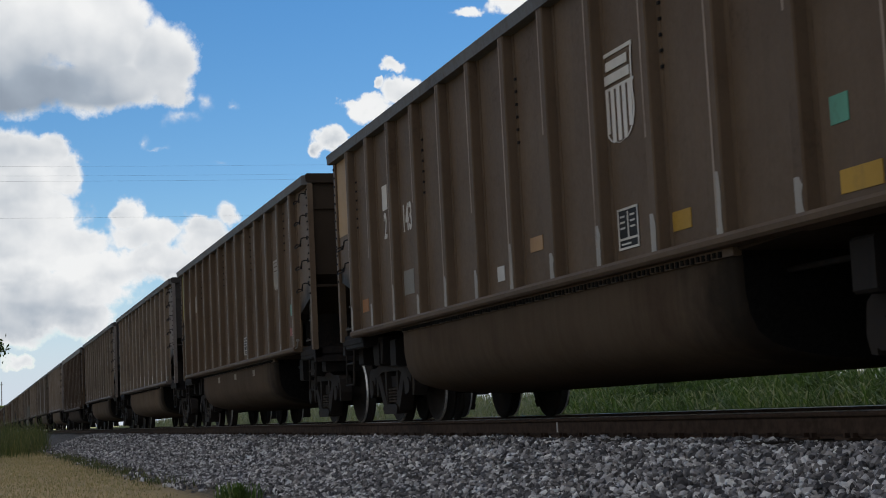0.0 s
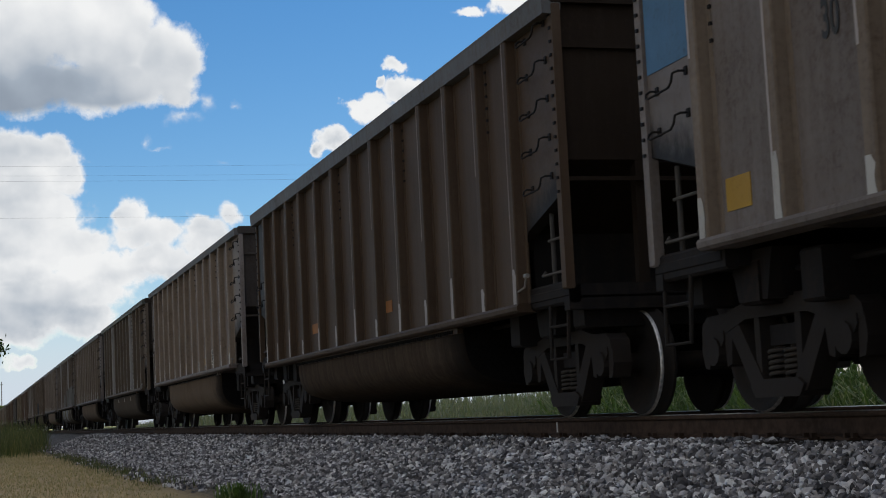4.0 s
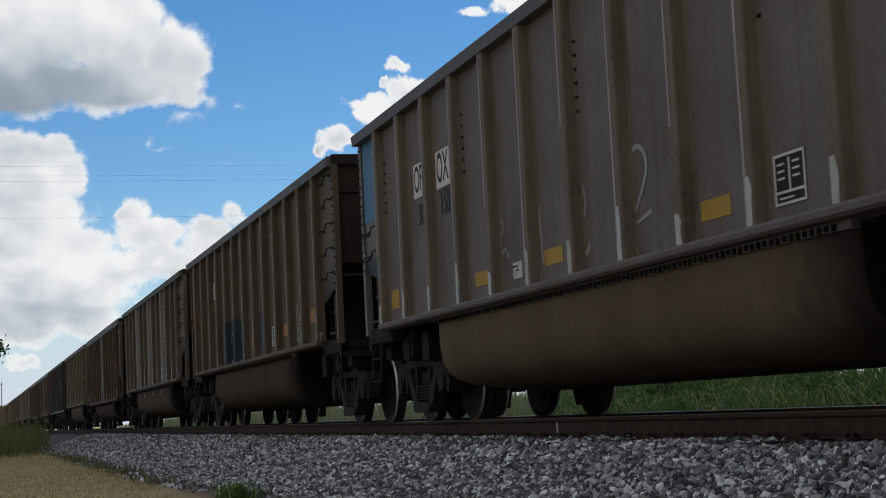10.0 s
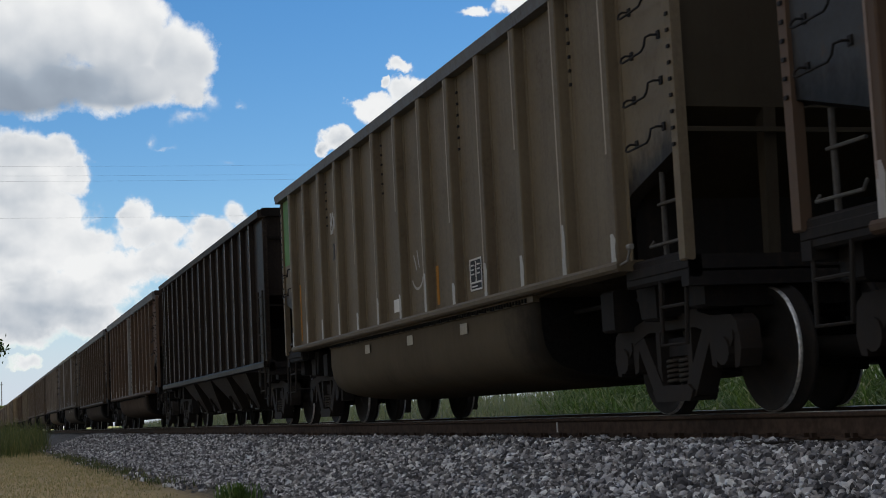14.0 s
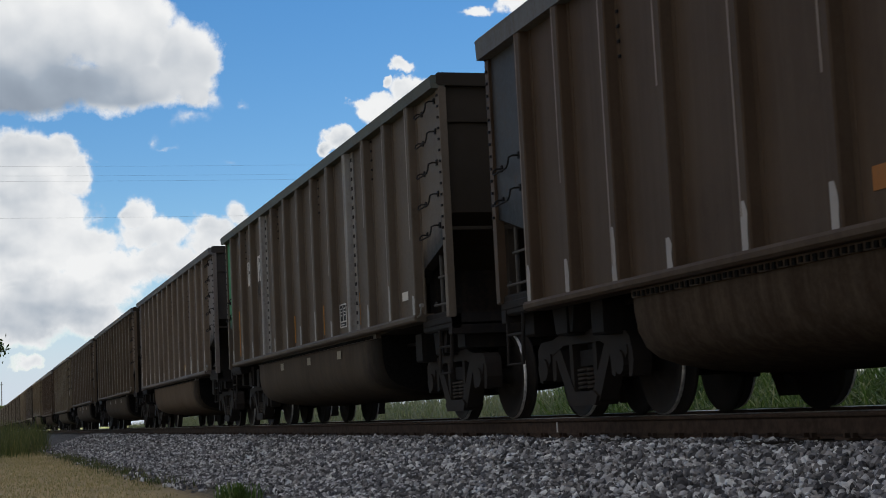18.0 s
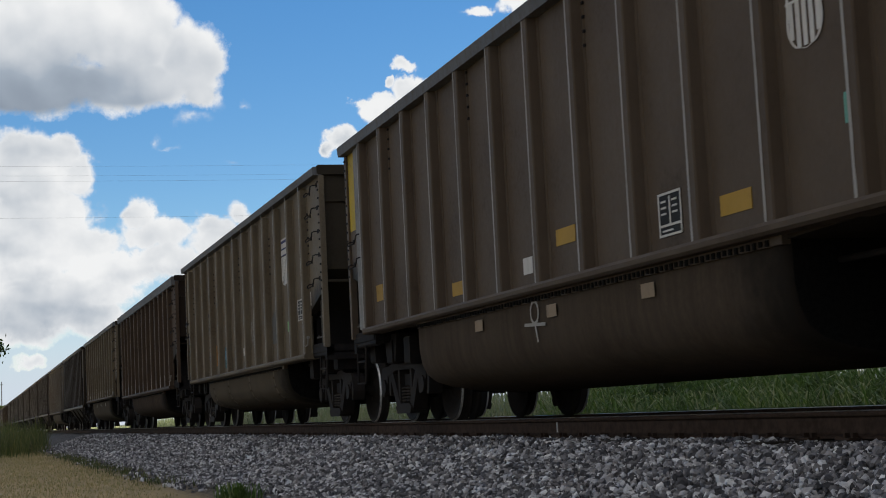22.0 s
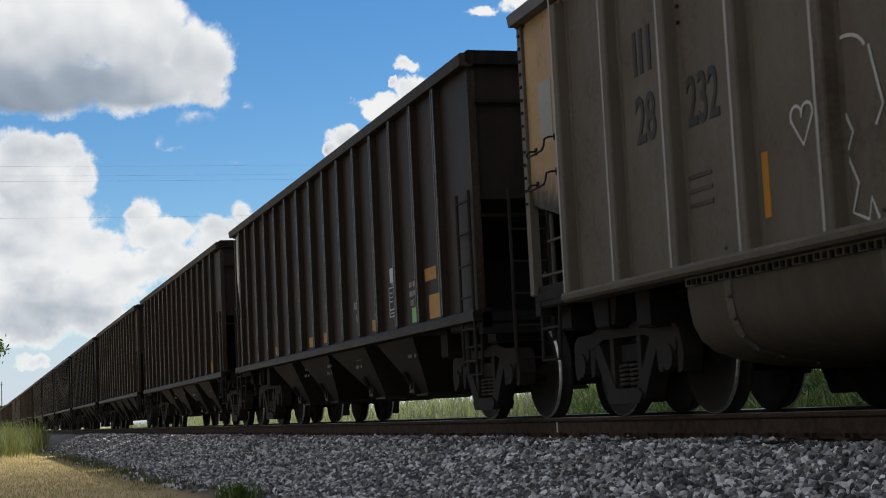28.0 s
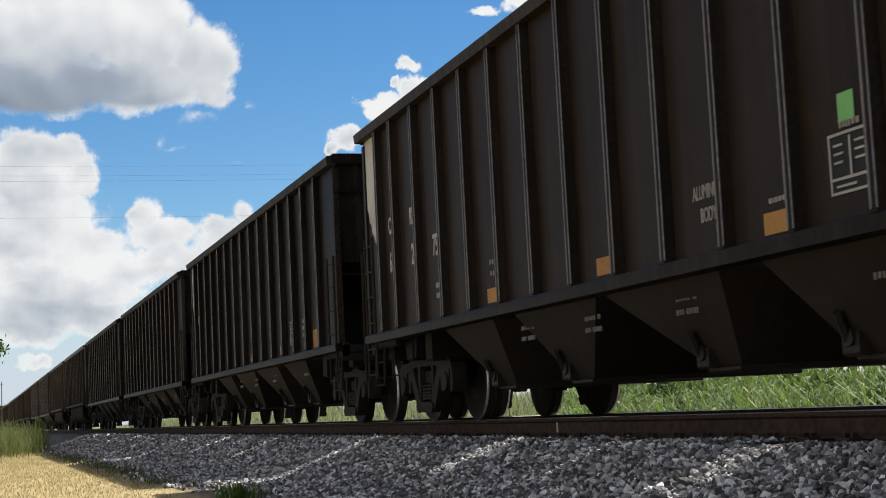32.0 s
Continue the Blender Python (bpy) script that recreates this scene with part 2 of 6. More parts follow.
def cloud_material(name, groups, bright, wide=False, lean=False):
    """Clouds in a clear surround: each group is (puffs, foot, head, greyness, edge, roughness of outline)."""
    m = bpy.data.materials.new(name)
    m.use_nodes = True
    t = Ex.tree = m.node_tree
    t.nodes.remove(t.nodes["Principled BSDF"])
    az, el, v = bearing(t)
    billow = noise_tex(v, 22.0, 9.0, 0.6, 0.3)
    fine = noise_tex(v, 90.0, 7.0, 0.62)
    lift = t.nodes.new("ShaderNodeVectorMath")
    lift.inputs[1].default_value = (0.0, 0.006, 0.012)
    t.links.new(v, lift.inputs[0])
    soft, medium = noise_tex(v, 15.0, 2.5, 0.5), noise_tex(v, 42.0, 3.5, 0.55)
    bulge = (soft - noise_tex(lift.outputs[0], 15.0, 2.5, 0.5)) * (0.9 if lean else 1.05) + (medium - noise_tex(lift.outputs[0], 42.0, 3.5, 0.55)) * (0.16 if lean else 0.38)
    bands = smooth(noise_tex(mapped(v, (1.0, 1.0, 2.6)), 15.0, 2.5, 0.5), 0.42, 0.66)
    warp = t.nodes.new("ShaderNodeTexNoise")
    warp.inputs["Scale"].default_value, warp.inputs["Detail"].default_value, warp.inputs["Roughness"].default_value = 48.0, 5.0, 0.6
    t.links.new(v, warp.inputs["Vector"])
    bend = t.nodes.new("ShaderNodeSeparateColor")
    t.links.new(warp.outputs["Color"], bend.inputs[0])
    waz, wel = az + (Ex(bend.outputs[0]) - 0.5) * 1.4, el + (Ex(bend.outputs[1]) - 0.5) * 1.2
    alpha, lum = None, None
    for rows, foot, head, grey, edge, rough in groups:
        den = puffs(waz, wel, rows) + (billow - 0.5) * rough + (fine - 0.5) * rough * 0.5
        a = smooth(den, 0.0, edge)
        up = smooth(el, foot, head)
        inner = smooth(den + (soft - 0.5) * 0.4, 0.05, 0.75)
        if lean:
            inner = smooth(puffs(az, el, rows) + (soft - 0.5) * 0.30 + (medium - 0.5) * 0.07, 0.02, 0.42) * (less(1.0, smooth(az, 2.0, 9.5)) * 0.7 + 0.3)
        core = smooth(den, 0.08, 0.42)
        l = less(1.0, inner * less(1.0, up) * grey) + bulge * core * (1.0 if lean else 0.7)
        l = l - inner * (0.06 if lean else 0.03)
        if not lean:
            l = l - bands * core * 0.15
        alpha = a if alpha is None else Ex.op("MAXIMUM", alpha, a)
        lum = l * a if lum is None else Ex.op("MAXIMUM", lum, l * a)
    if wide:
        # unseen clouds outside the view, added to whiten and warm the light
        far = noise_tex(mapped(v, (1.0, 1.0, 2.2)), 3.2, 8.0, 0.55)
        # second term: hidden clouds added so the rail heads reflect white
        side = Ex.op("MAXIMUM", smooth(Ex.op("ABSOLUTE", az - 12.0), 24.0, 34.0), smooth(az, 22.5, 27.0))
        high = smooth(el, 17.5, 22.0)
        zone = Ex.op("MAXIMUM", side, high) * smooth(Ex.op("SQRT", Ex.op("POWER", az - SUN_AZ, 2.0) + Ex.op("POWER", el - SUN_EL, 2.0)), 9.0, 20.0)
        a = smooth(far, 0.40, 0.56) * zone
        l = less(1.0, smooth(far, 0.58, 0.75) * 0.45) * a
        alpha, lum = Ex.op("MAXIMUM", alpha, a), Ex.op("MAXIMUM", lum, l * 0.92)
    low = smooth(el, 0.0, 1.5)
    alpha = alpha * low
    em = t.nodes.new("ShaderNodeEmission")
    ramp = t.nodes.new("ShaderNodeValToRGB")
    e = ramp.color_ramp.elements
    e[0].position, e[0].color = 0.0, (0.14, 0.18, 0.25, 1)
    e[1].position, e[1].color = 1.0, (0.985, 0.995, 1.0, 1)
    mid = e.new(0.55)
    mid.color = (0.41, 0.475, 0.56, 1)
    t.links.new((lum / Ex.op("MAXIMUM", alpha, 0.05)).s, ramp.inputs[0])
    colour = ramp.outputs[0]
    if wide:
        tone = Ex(mixc(1.0, (1.0, 0.955, 0.89), lum, "MULTIPLY"))
        colour = mixc(zone, colour, tone)
        mist = less(1.0, smooth(el, 0.0, 7.0)) * 0.9
        colour = mixc(smooth(alpha, 0.0, 0.5), (0.66, 0.74, 0.90), colour)
        alpha = Ex.op("MAXIMUM", alpha, mist)
    t.links.new(colour, em.inputs[0])
    em.inputs[1].default_value = bright
    tr = t.nodes.new("ShaderNodeBsdfTransparent")
    mx = t.nodes.new("ShaderNodeMixShader")
    t.links.new(alpha.s, mx.inputs[0])
    t.links.new(tr.outputs[0], mx.inputs[1])
    t.links.new(em.outputs[0], mx.inputs[2])
    t.links.new(mx.outputs[0], t.nodes["Material Output"].inputs[0])
    return m


def shell(name, radius, az0, az1, el0, el1, na, ne, mat):
    """A piece of a sphere about the camera, between azimuths and elevations."""
    vs, fs = [], []
    for i in range(ne + 1):
        e = radians(el0 + (el1 - el0) * i / ne)
        for j in range(na + 1):
            a = radians(az0 + (az1 - az0) * j / na)
            vs.append((-math.cos(a) * math.cos(e) * radius, math.sin(a) * math.cos(e) * radius, math.sin(e) * radius))
    for i in range(ne):
        for j in range(na):
            k = i * (na + 1) + j
            fs.append((k, k + 1, k + na + 2, k + na + 1))
    me = bpy.data.meshes.new(name)
    me.from_pydata(vs, [], fs)
    me.polygons.foreach_set("use_smooth", [True] * len(fs))
    me.materials.append(mat)
    ob = new(name, me)
    ob.location = EYE
    return ob


sky_dome = tagged(shell("backdrop", 3000.0, -180, 180, -1.0, 89.9, 96, 32,
                        cloud_material("far_cumulus", [(BANK, 3.0, 9.5, 0.16, 0.3, 0.8), (MID, 9.0, 12.5, 0.3, 0.22, 0.6), (WISP, 8.0, 12.0, 0.1, 0.9, 0.9)], 0.55, True)),
                  "banks of white cumulus in a blue summer sky", "sky", kind="structure")
big_cloud = tagged(shell("cloud", 2400.0, -14, 16, 5, 28, 24, 20,
                         cloud_material("near_cumulus", [(BIG, 11.3, 15.2, 0.62, 0.32, 0.6)], 0.55, lean=True)),
                   "large white cumulus cloud with a grey flat underside", "cloud")


def veil_material():
    """The thick cloud that hides the sun: dense, with one ragged soft edge."""
    m = bpy.data.materials.new("dense_cumulus")
    m.use_nodes = True
    t = Ex.tree = m.node_tree
    t.nodes.remove(t.nodes["Principled BSDF"])
    az, el, v = bearing(t)
    n = noise_tex(v, 9.0, 6.0, 0.55)
    den = puffs(az, el, [(SUN_AZ + 2.80, SUN_EL, 13.5, 13.0)]) + (n - 0.5) * 0.12
    em = t.nodes.new("ShaderNodeEmission")
    em.inputs[0].default_value, em.inputs[1].default_value = (1.0, 0.99, 0.97, 1), 0.9
    tr = t.nodes.new("ShaderNodeBsdfTransparent")
    mx = t.nodes.new("ShaderNodeMixShader")
    t.links.new((smooth(den, 0.0, 0.10) * 0.985).s, mx.inputs[0])
    t.links.new(tr.outputs[0], mx.inputs[1])
    t.links.new(em.outputs[0], mx.inputs[2])
    t.links.new(mx.outputs[0], t.nodes["Material Output"].inputs[0])
    return m


sun_cloud = tagged(shell("cloud", 2000.0, SUN_AZ - 20, SUN_AZ + 24, SUN_EL - 18, SUN_EL + 18, 24, 20, veil_material()),
                   "bright dense cumulus cloud drifting off the sun", "cloud")

# ---- mesh helpers ----
class Sh:
    """Vertices and faces gathered into one mesh."""

    def __init__(self):
        self.v, self.f, self.mi, self.m = [], [], [], 0

    def add(self, vs, fs):
        k = len(self.v)
        self.v += [tuple(p) for p in vs]
        self.f += [tuple(i + k for i in f) for f in fs]
        self.mi += [self.m] * len(fs)
        return self

    def box(self, x0, x1, y0, y1, z0, z1, c=0.0):
        if c <= 0:
            vs = [(x, y, z) for x in (x0, x1) for y in (y0, y1) for z in (z0, z1)]
            return self.add(vs, [(0, 1, 3, 2), (4, 6, 7, 5), (0, 4, 5, 1), (2, 3, 7, 6), (0, 2, 6, 4), (1, 5, 7, 3)])
        prof = [(y0 + c, z0), (y1 - c, z0), (y1, z0 + c), (y1, z1 - c), (y1 - c, z1), (y0 + c, z1), (y0, z1 - c), (y0, z0 + c)]
        return self.along_x(prof, x0, x1)

    def along_x(self, prof, x0, x1):
        n = len(prof)
        vs = [(x0, y, z) for y, z in prof] + [(x1, y, z) for y, z in prof]
        fs = [(i, (i + 1) % n, n + (i + 1) % n, n + i) for i in range(n)]
        return self.add(vs, fs + [tuple(range(n))[::-1], tuple(range(n, 2 * n))])

    def along_y(self, prof, y0, y1):
        n = len(prof)
        vs = [(x, y0, z) for x, z in prof] + [(x, y1, z) for x, z in prof]
        fs = [(i, n + i, n + (i + 1) % n, (i + 1) % n) for i in range(n)]
        return self.add(vs, fs + [tuple(range(n)), tuple(range(n, 2 * n))[::-1]])

    def along_z(self, prof, z0, z1):
        n = len(prof)
        vs = [(x, y, z0) for x, y in prof] + [(x, y, z1) for x, y in prof]
        fs = [(i, (i + 1) % n, n + (i + 1) % n, n + i) for i in range(n)]
        return self.add(vs, fs + [tuple(range(n))[::-1], tuple(range(n, 2 * n))])

    def bar(self, a, b, r, n=6, r2=None):
        """A round bar from a to b."""
        a, b = Vector(a), Vector(b)
        d = (b - a).normalized()
        p = d.orthogonal().normalized()
        q = d.cross(p)
        vs = []
        for end, rr in ((a, r), (b, r if r2 is None else r2)):
            vs += [end + (p * math.cos(2 * math.pi * i / n) + q * math.sin(2 * math.pi * i / n)) * rr for i in range(n)]
        fs = [(i, (i + 1) % n, n + (i + 1) % n, n + i) for i in range(n)]
        return self.add(vs, fs + [tuple(range(n))[::-1], tuple(range(n, 2 * n))])

    def tube(self, pts, r, n=6):
        """One bent round bar through the points."""
        pts = [Vector(q) for q in pts]
        vs, p = [], None
        for i, q in enumerate(pts):
            d = (pts[min(i + 1, len(pts) - 1)] - pts[max(i - 1, 0)]).normalized()
            p = d.orthogonal().normalized() if p is None else (p - d * p.dot(d)).normalized()
            o = d.cross(p)
            vs += [q + (p * math.cos(2 * math.pi * j / n) + o * math.sin(2 * math.pi * j / n)) * r for j in range(n)]
        fs = [(i * n + j, i * n + (j + 1) % n, (i + 1) * n + (j + 1) % n, (i + 1) * n + j) for i in range(len(pts) - 1) for j in range(n)]
        return self.add(vs, fs + [tuple(range(n))[::-1], tuple(range(len(vs) - n, len(vs)))])

    path = tube

    def lathe_y(self, prof, n=28):
        """Turned about the y axis; prof: (y, radius)."""
        vs, fs, k = [], [], len(prof)
        for i in range(n):
            a = 2 * math.pi * i / n
            vs += [(r * math.cos(a), y, r * math.sin(a)) for y, r in prof]
        for i in range(n):
            for j in range(k - 1):
                fs.append((i * k + j, i * k + j + 1, (i + 1) % n * k + j + 1, (i + 1) % n * k + j))
        return self.add(vs, fs)

    def mesh(self, name, mats, flat=True):
        me = bpy.data.meshes.new(name)
        me.from_pydata(self.v, [], self.f)
        for m in mats:
            me.materials.append(m)
        if len(mats) > 1:
            me.polygons.foreach_set("material_index", self.mi)
        bm = bmesh.new()
        bm.from_mesh(me)
        bmesh.ops.recalc_face_normals(bm, faces=bm.faces)
        bm.to_mesh(me)
        bm.free()
        if not flat:
            me.polygons.foreach_set("use_smooth", [True] * len(me.polygons))
        me.update()
        return me


MESHES = {}


def shared(key, make):
    if key not in MESHES:
        MESHES[key] = make()
    return MESHES[key]


def part(name, me, parent, loc=(0, 0, 0), colour=(0.1, 0.1, 0.1), label="", rot=None):
    ob = new(name, me)
    ob.parent, ob.location, ob.color = parent, loc, (*colour, 1.0)
    if rot:
        ob.rotation_euler = rot
    if label:
        ob["label"] = label
    return ob


# ---- sizes of the cars ----
HALF = 7.285                 # half the length of the top chord
PITCH, SPEED = 16.18, 14.739  # coupled length; speed in m/s
TOP, SHEET = 3.68, 1.50
# posts of the three kinds of body, the height of their feet, the depth of the top chord
EVEN = [1.045 + 1.037 * i for i in range(13)]
UNEVEN = [1.10, 2.03, 3.02, 4.01, 5.14, 6.23, 7.33, 8.42, 9.51, 10.59, 11.56, 12.56, 13.48]
BODIES = {"aluminium": (EVEN, 1.19, 0.14), "steel": (UNEVEN, 1.045, 0.21), "segmented": (EVEN, 1.045, 0.12)}
DIRT = (0.017, 0.015, 0.0145)


def X(s):
    """Car coordinate of a point s metres from the trailing end of the top chord."""
    return s - HALF


# ---- wheels and trucks ----
def wheelset_mesh():
    s = Sh()
    for sg in (1, -1):
        s.m = 0
        s.lathe_y([(sg * y, r) for y, r in ((0.668, 0.10), (0.675, 0.13), (0.70, 0.20), (0.705, 0.36), (0.672, 0.40), (0.672, 0.475), (0.690, 0.486), (0.702, 0.478))], 36)
        s.lathe_y([(sg * y, r) for y, r in ((0.702, 0.478), (0.714, 0.462), (0.785, 0.456))], 36)
        s.m = 1
        s.lathe_y([(sg * y, r) for y, r in ((0.785, 0.456), (0.805, 0.454), (0.812, 0.446))], 36)
        s.m = 0
        s.lathe_y([(sg * y, r) for y, r in ((0.812, 0.446), (0.812, 0.40), (0.775, 0.375), (0.745, 0.20), (0.80, 0.15), (0.805, 0.09), (0.96, 0.075), (0.98, 0.10), (1.10, 0.10), (1.105, 0.0))], 36)
        for i in range(3):
            a = 2 * math.pi * i / 3
            s.bar((0.07 * math.cos(a), sg * 1.10, 0.07 * math.sin(a)), (0.07 * math.cos(a), sg * 1.125, 0.07 * math.sin(a)), 0.016)
    s.bar((0, -0.67, 0), (0, 0.67, 0), 0.085, 14)
    return s.mesh("wheelset", [FRAME, POLISHED], False)


def side_frame_mesh():
    """A cast truck side: arched top, spring window, two raked arms down to the spring seat and hooded pedestals over the bearings."""
    s = Sh()
    top = [(-1.10, 0.58), (-1.08, 0.66), (-1.00, 0.715), (-0.70, 0.725), (-0.45, 0.775), (0.45, 0.775), (0.70, 0.725), (1.00, 0.715), (1.08, 0.66), (1.10, 0.58),
           (0.98, 0.56), (0.70, 0.585), (0.42, 0.66), (-0.42, 0.66), (-0.70, 0.585), (-0.98, 0.56)]
    s.along_y(top, -0.09, 0.09)
    s.along_y([(-0.42, 0.775), (0.42, 0.775), (0.38, 0.80), (-0.38, 0.80)], -0.05, 0.05)
    for g in (1, -1):
        s.along_y([(g * 0.72, 0.66), (g * 0.56, 0.68), (g * 0.19, 0.20), (g * 0.24, 0.12), (g * 0.36, 0.15)], -0.085, 0.085)
        s.along_y([(g * 0.32, 0.70), (g * 0.24, 0.70), (g * 0.24, 0.22), (g * 0.31, 0.24)], -0.075, 0.075)
        s.along_y([(g * 1.10, 0.60), (g * 1.12, 0.46), (g * 1.08, 0.34), (g * 1.01, 0.33), (g * 1.02, 0.52), (g * 0.99, 0.60)], -0.085, 0.085)
        s.along_y([(g * 0.76, 0.62), (g * 0.62, 0.62), (g * 0.66, 0.36), (g * 0.73, 0.34)], -0.085, 0.085)
        s.along_y([(g * 0.74, 0.60), (g * 0.74, 0.53), (g * 0.80, 0.47), (g * 0.98, 0.47), (g * 1.03, 0.53), (g * 1.03, 0.60)], -0.1, 0.1)
        s.bar((g * 0.889, -0.12, 0.457), (g * 0.889, 0.06, 0.457), 0.105, 12)
    s.along_y([(-0.36, 0.19), (-0.30, 0.11), (0.30, 0.11), (0.36, 0.19), (0.28, 0.235), (-0.28, 0.235)], -0.11, 0.11)
    return s.mesh("side_frame", [FRAME])


def spring_mesh():
    s = Sh()
    pts = [(0.075 * math.cos(math.pi * i / 4), 0.075 * math.sin(math.pi * i / 4), 0.24 + 0.21 * i / 44) for i in range(45)]
    s.tube(pts, 0.017, 5)
    return s.mesh("spring", [FRAME], False)


def bolster_mesh():
    s = Sh()
    s.along_x([(-1.08, 0.46), (1.08, 0.46), (1.08, 0.60), (0.55, 0.66), (-0.55, 0.66), (-1.08, 0.60)], -0.2, 0.2)
    s.bar((0, 0, 0.62), (0, 0, 0.74), 0.2, 16)
    for g in (1, -1):
        s.box(g * 0.46 - 0.05, g * 0.46 + 0.05, -0.62, 0.62, 0.34, 0.44, 0.02)
        for y in (-0.72, 0.72):
            s.box(g * 0.42 - 0.03, g * 0.42 + 0.03, y - 0.1, y + 0.1, 0.30, 0.52, 0.015)
    return s.mesh("truck", [FRAME])


WHEELS = {1: [], -1: []}


def add_truck(car, x, rich=True):
    t = part("truck", shared("truck", bolster_mesh), car, (x, 0, 0), DIRT)
    for g in (1, -1):
        w = part("wheelset", shared("wheelset", wheelset_mesh), t, (g * 0.889, 0, 0.457), (0.022, 0.019, 0.017))
        WHEELS[g].append(w)
        if rich:
            part("side_frame", shared("side_frame", side_frame_mesh), t, (0, g * 1.06, 0), (0.030, 0.025, 0.022))
            for dx in (-0.11, 0.11):
                part("spring", shared("spring", spring_mesh), t, (dx, g * 1.06, 0), (0.055, 0.047, 0.040))
        else:
            part("side_frame", shared("side_frame", side_frame_mesh), t, (0, g * 1.06, 0), (0.030, 0.025, 0.022))


# ---- body parts of a gondola ----
def rib_mesh(h, w, d, wide, paint=None, glossy=False):
    """A pressed side post, its foot at z = 0, standing out towards -y, with a weld flange on either side; wide: with a splice strip beside it."""
    s = Sh()
    s.along_z([(-w / 2 - 0.018, 0), (-w / 2 - 0.002, -d + 0.012), (-w / 2 + 0.010, -d), (w / 2 - 0.010, -d), (w / 2 + 0.002, -d + 0.012), (w / 2 + 0.018, 0)], 0, h)
    if wide:
        s.along_z([(w / 2 + 0.02, 0), (w / 2 + 0.02, -0.02), (w / 2 + 0.16, -0.02), (w / 2 + 0.16, 0)], 0.0, h)
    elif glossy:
        # glint on both corners, put in as thin bright beads
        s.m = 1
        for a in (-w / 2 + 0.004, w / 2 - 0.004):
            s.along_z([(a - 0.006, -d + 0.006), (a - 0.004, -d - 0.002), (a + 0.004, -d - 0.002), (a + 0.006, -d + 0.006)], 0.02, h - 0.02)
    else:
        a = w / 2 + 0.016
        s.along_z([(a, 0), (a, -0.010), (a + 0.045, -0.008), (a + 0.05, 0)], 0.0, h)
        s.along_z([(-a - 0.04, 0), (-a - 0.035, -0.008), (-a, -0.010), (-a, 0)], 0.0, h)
    return s.mesh("rib", [paint or PAINT, POST_GLINT])


def shoe_mesh(h, w, d, seed, t=0.10):
    """Pale uneven strip on a post's leading edge: scuffed feet, painted edge light."""
    rnd = random.Random(seed)
    s = Sh()
    n = max(4, int(h / 0.09))
    a, y = -w / 2 + 0.010, -d - 0.003
    inner = [a + t * (0.8 + 0.2 * rnd.random()) * (1.0 if i < n else 0.7) for i in range(n + 1)]
    vs = [(q, y, h * i / n) for i in range(n + 1) for q in (a, inner[i])]
    s.add(vs, [(2 * i, 2 * i + 1, 2 * i + 3, 2 * i + 2) for i in range(n)])
    s.add([(-w / 2 - 0.004, -d + 0.012, 0), (a, y, 0), (a, y, h), (-w / 2 - 0.004, -d + 0.012, h)], [(0, 1, 2, 3)])
    return s.mesh("edge_strip", [DECAL])


def bolts_mesh(h, n, r=0.018, w=0.03):
    s = Sh()
    for i in range(n):
        z = 0.08 + (h - 0.16) * i / (n - 1)
        s.box(-w, w, -0.018, 0, z - r, z + r)
    return s.mesh("rivet_strip", [FRAME])


def chord_mesh(deep):
    """A hollow top rail with a lip."""
    s = Sh()
    s.along_x([(-0.11, -deep), (0.02, -deep), (0.06, 0.04 - deep), (0.06, 0.0), (-0.10, 0.0), (-0.125, -0.025), (-0.12, -0.05)], -HALF, HALF)
    return s.mesh("top_chord", [PAINT])


def end_chord_mesh():
    s = Sh()
    s.box(-0.07, 0.07, -1.55, 1.55, -0.14, 0.0, 0.025)
    return s.mesh("end_chord", [FRAME])


def wall_mesh(foot):
    s = Sh()
    s.box(-6.26, 6.26, 0, 0.035, foot - 0.05, TOP - 0.1)
    return s.mesh("side_wall", [PAINT])


def panel_mesh(flip):
    """The end bay's sheet, cut away below along a slant for the steps, with a folded lip."""
    lo = [(0.0, 1.91), (0.10, 1.90), (0.86, 1.70), (0.97, 1.63), (1.02, 1.56)]
    g = -1 if flip else 1
    s = Sh()
    s.along_y([(g * x, z) for x, z in [(0.0, TOP - 0.1)] + lo + [(1.02, TOP - 0.1)]], 0.0, 0.03)
    for (x0, z0), (x1, z1) in zip(lo, lo[1:]):
        s.add([(g * x0, 0.0, z0), (g * x1, 0.0, z1), (g * x1, 0.09, z1 - 0.03), (g * x0, 0.09, z0 - 0.03)], [(0, 1, 2, 3)])
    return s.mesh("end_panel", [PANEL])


def rigging_mesh():
    """Brake cylinder, lever and cross member, added between truck and belly to hide sky."""
    s = Sh()
    s.box(-0.6, 0.6, -0.7, 0.7, 0.9, 1.0, 0.03)
    s.bar((-0.5, -0.45, 0.78), (0.35, -0.45, 0.78), 0.13, 12)
    s.bar((0.35, -0.45, 0.78), (0.75, -0.45, 0.78), 0.025, 8)
    s.bar((-0.6, 0.5, 0.76), (0.6, 0.5, 0.76), 0.12, 12)
    s.box(0.72, 0.78, -0.55, 0.1, 0.74, 0.82, 0.01)
    return s.mesh("brake_rigging", [FRAME])


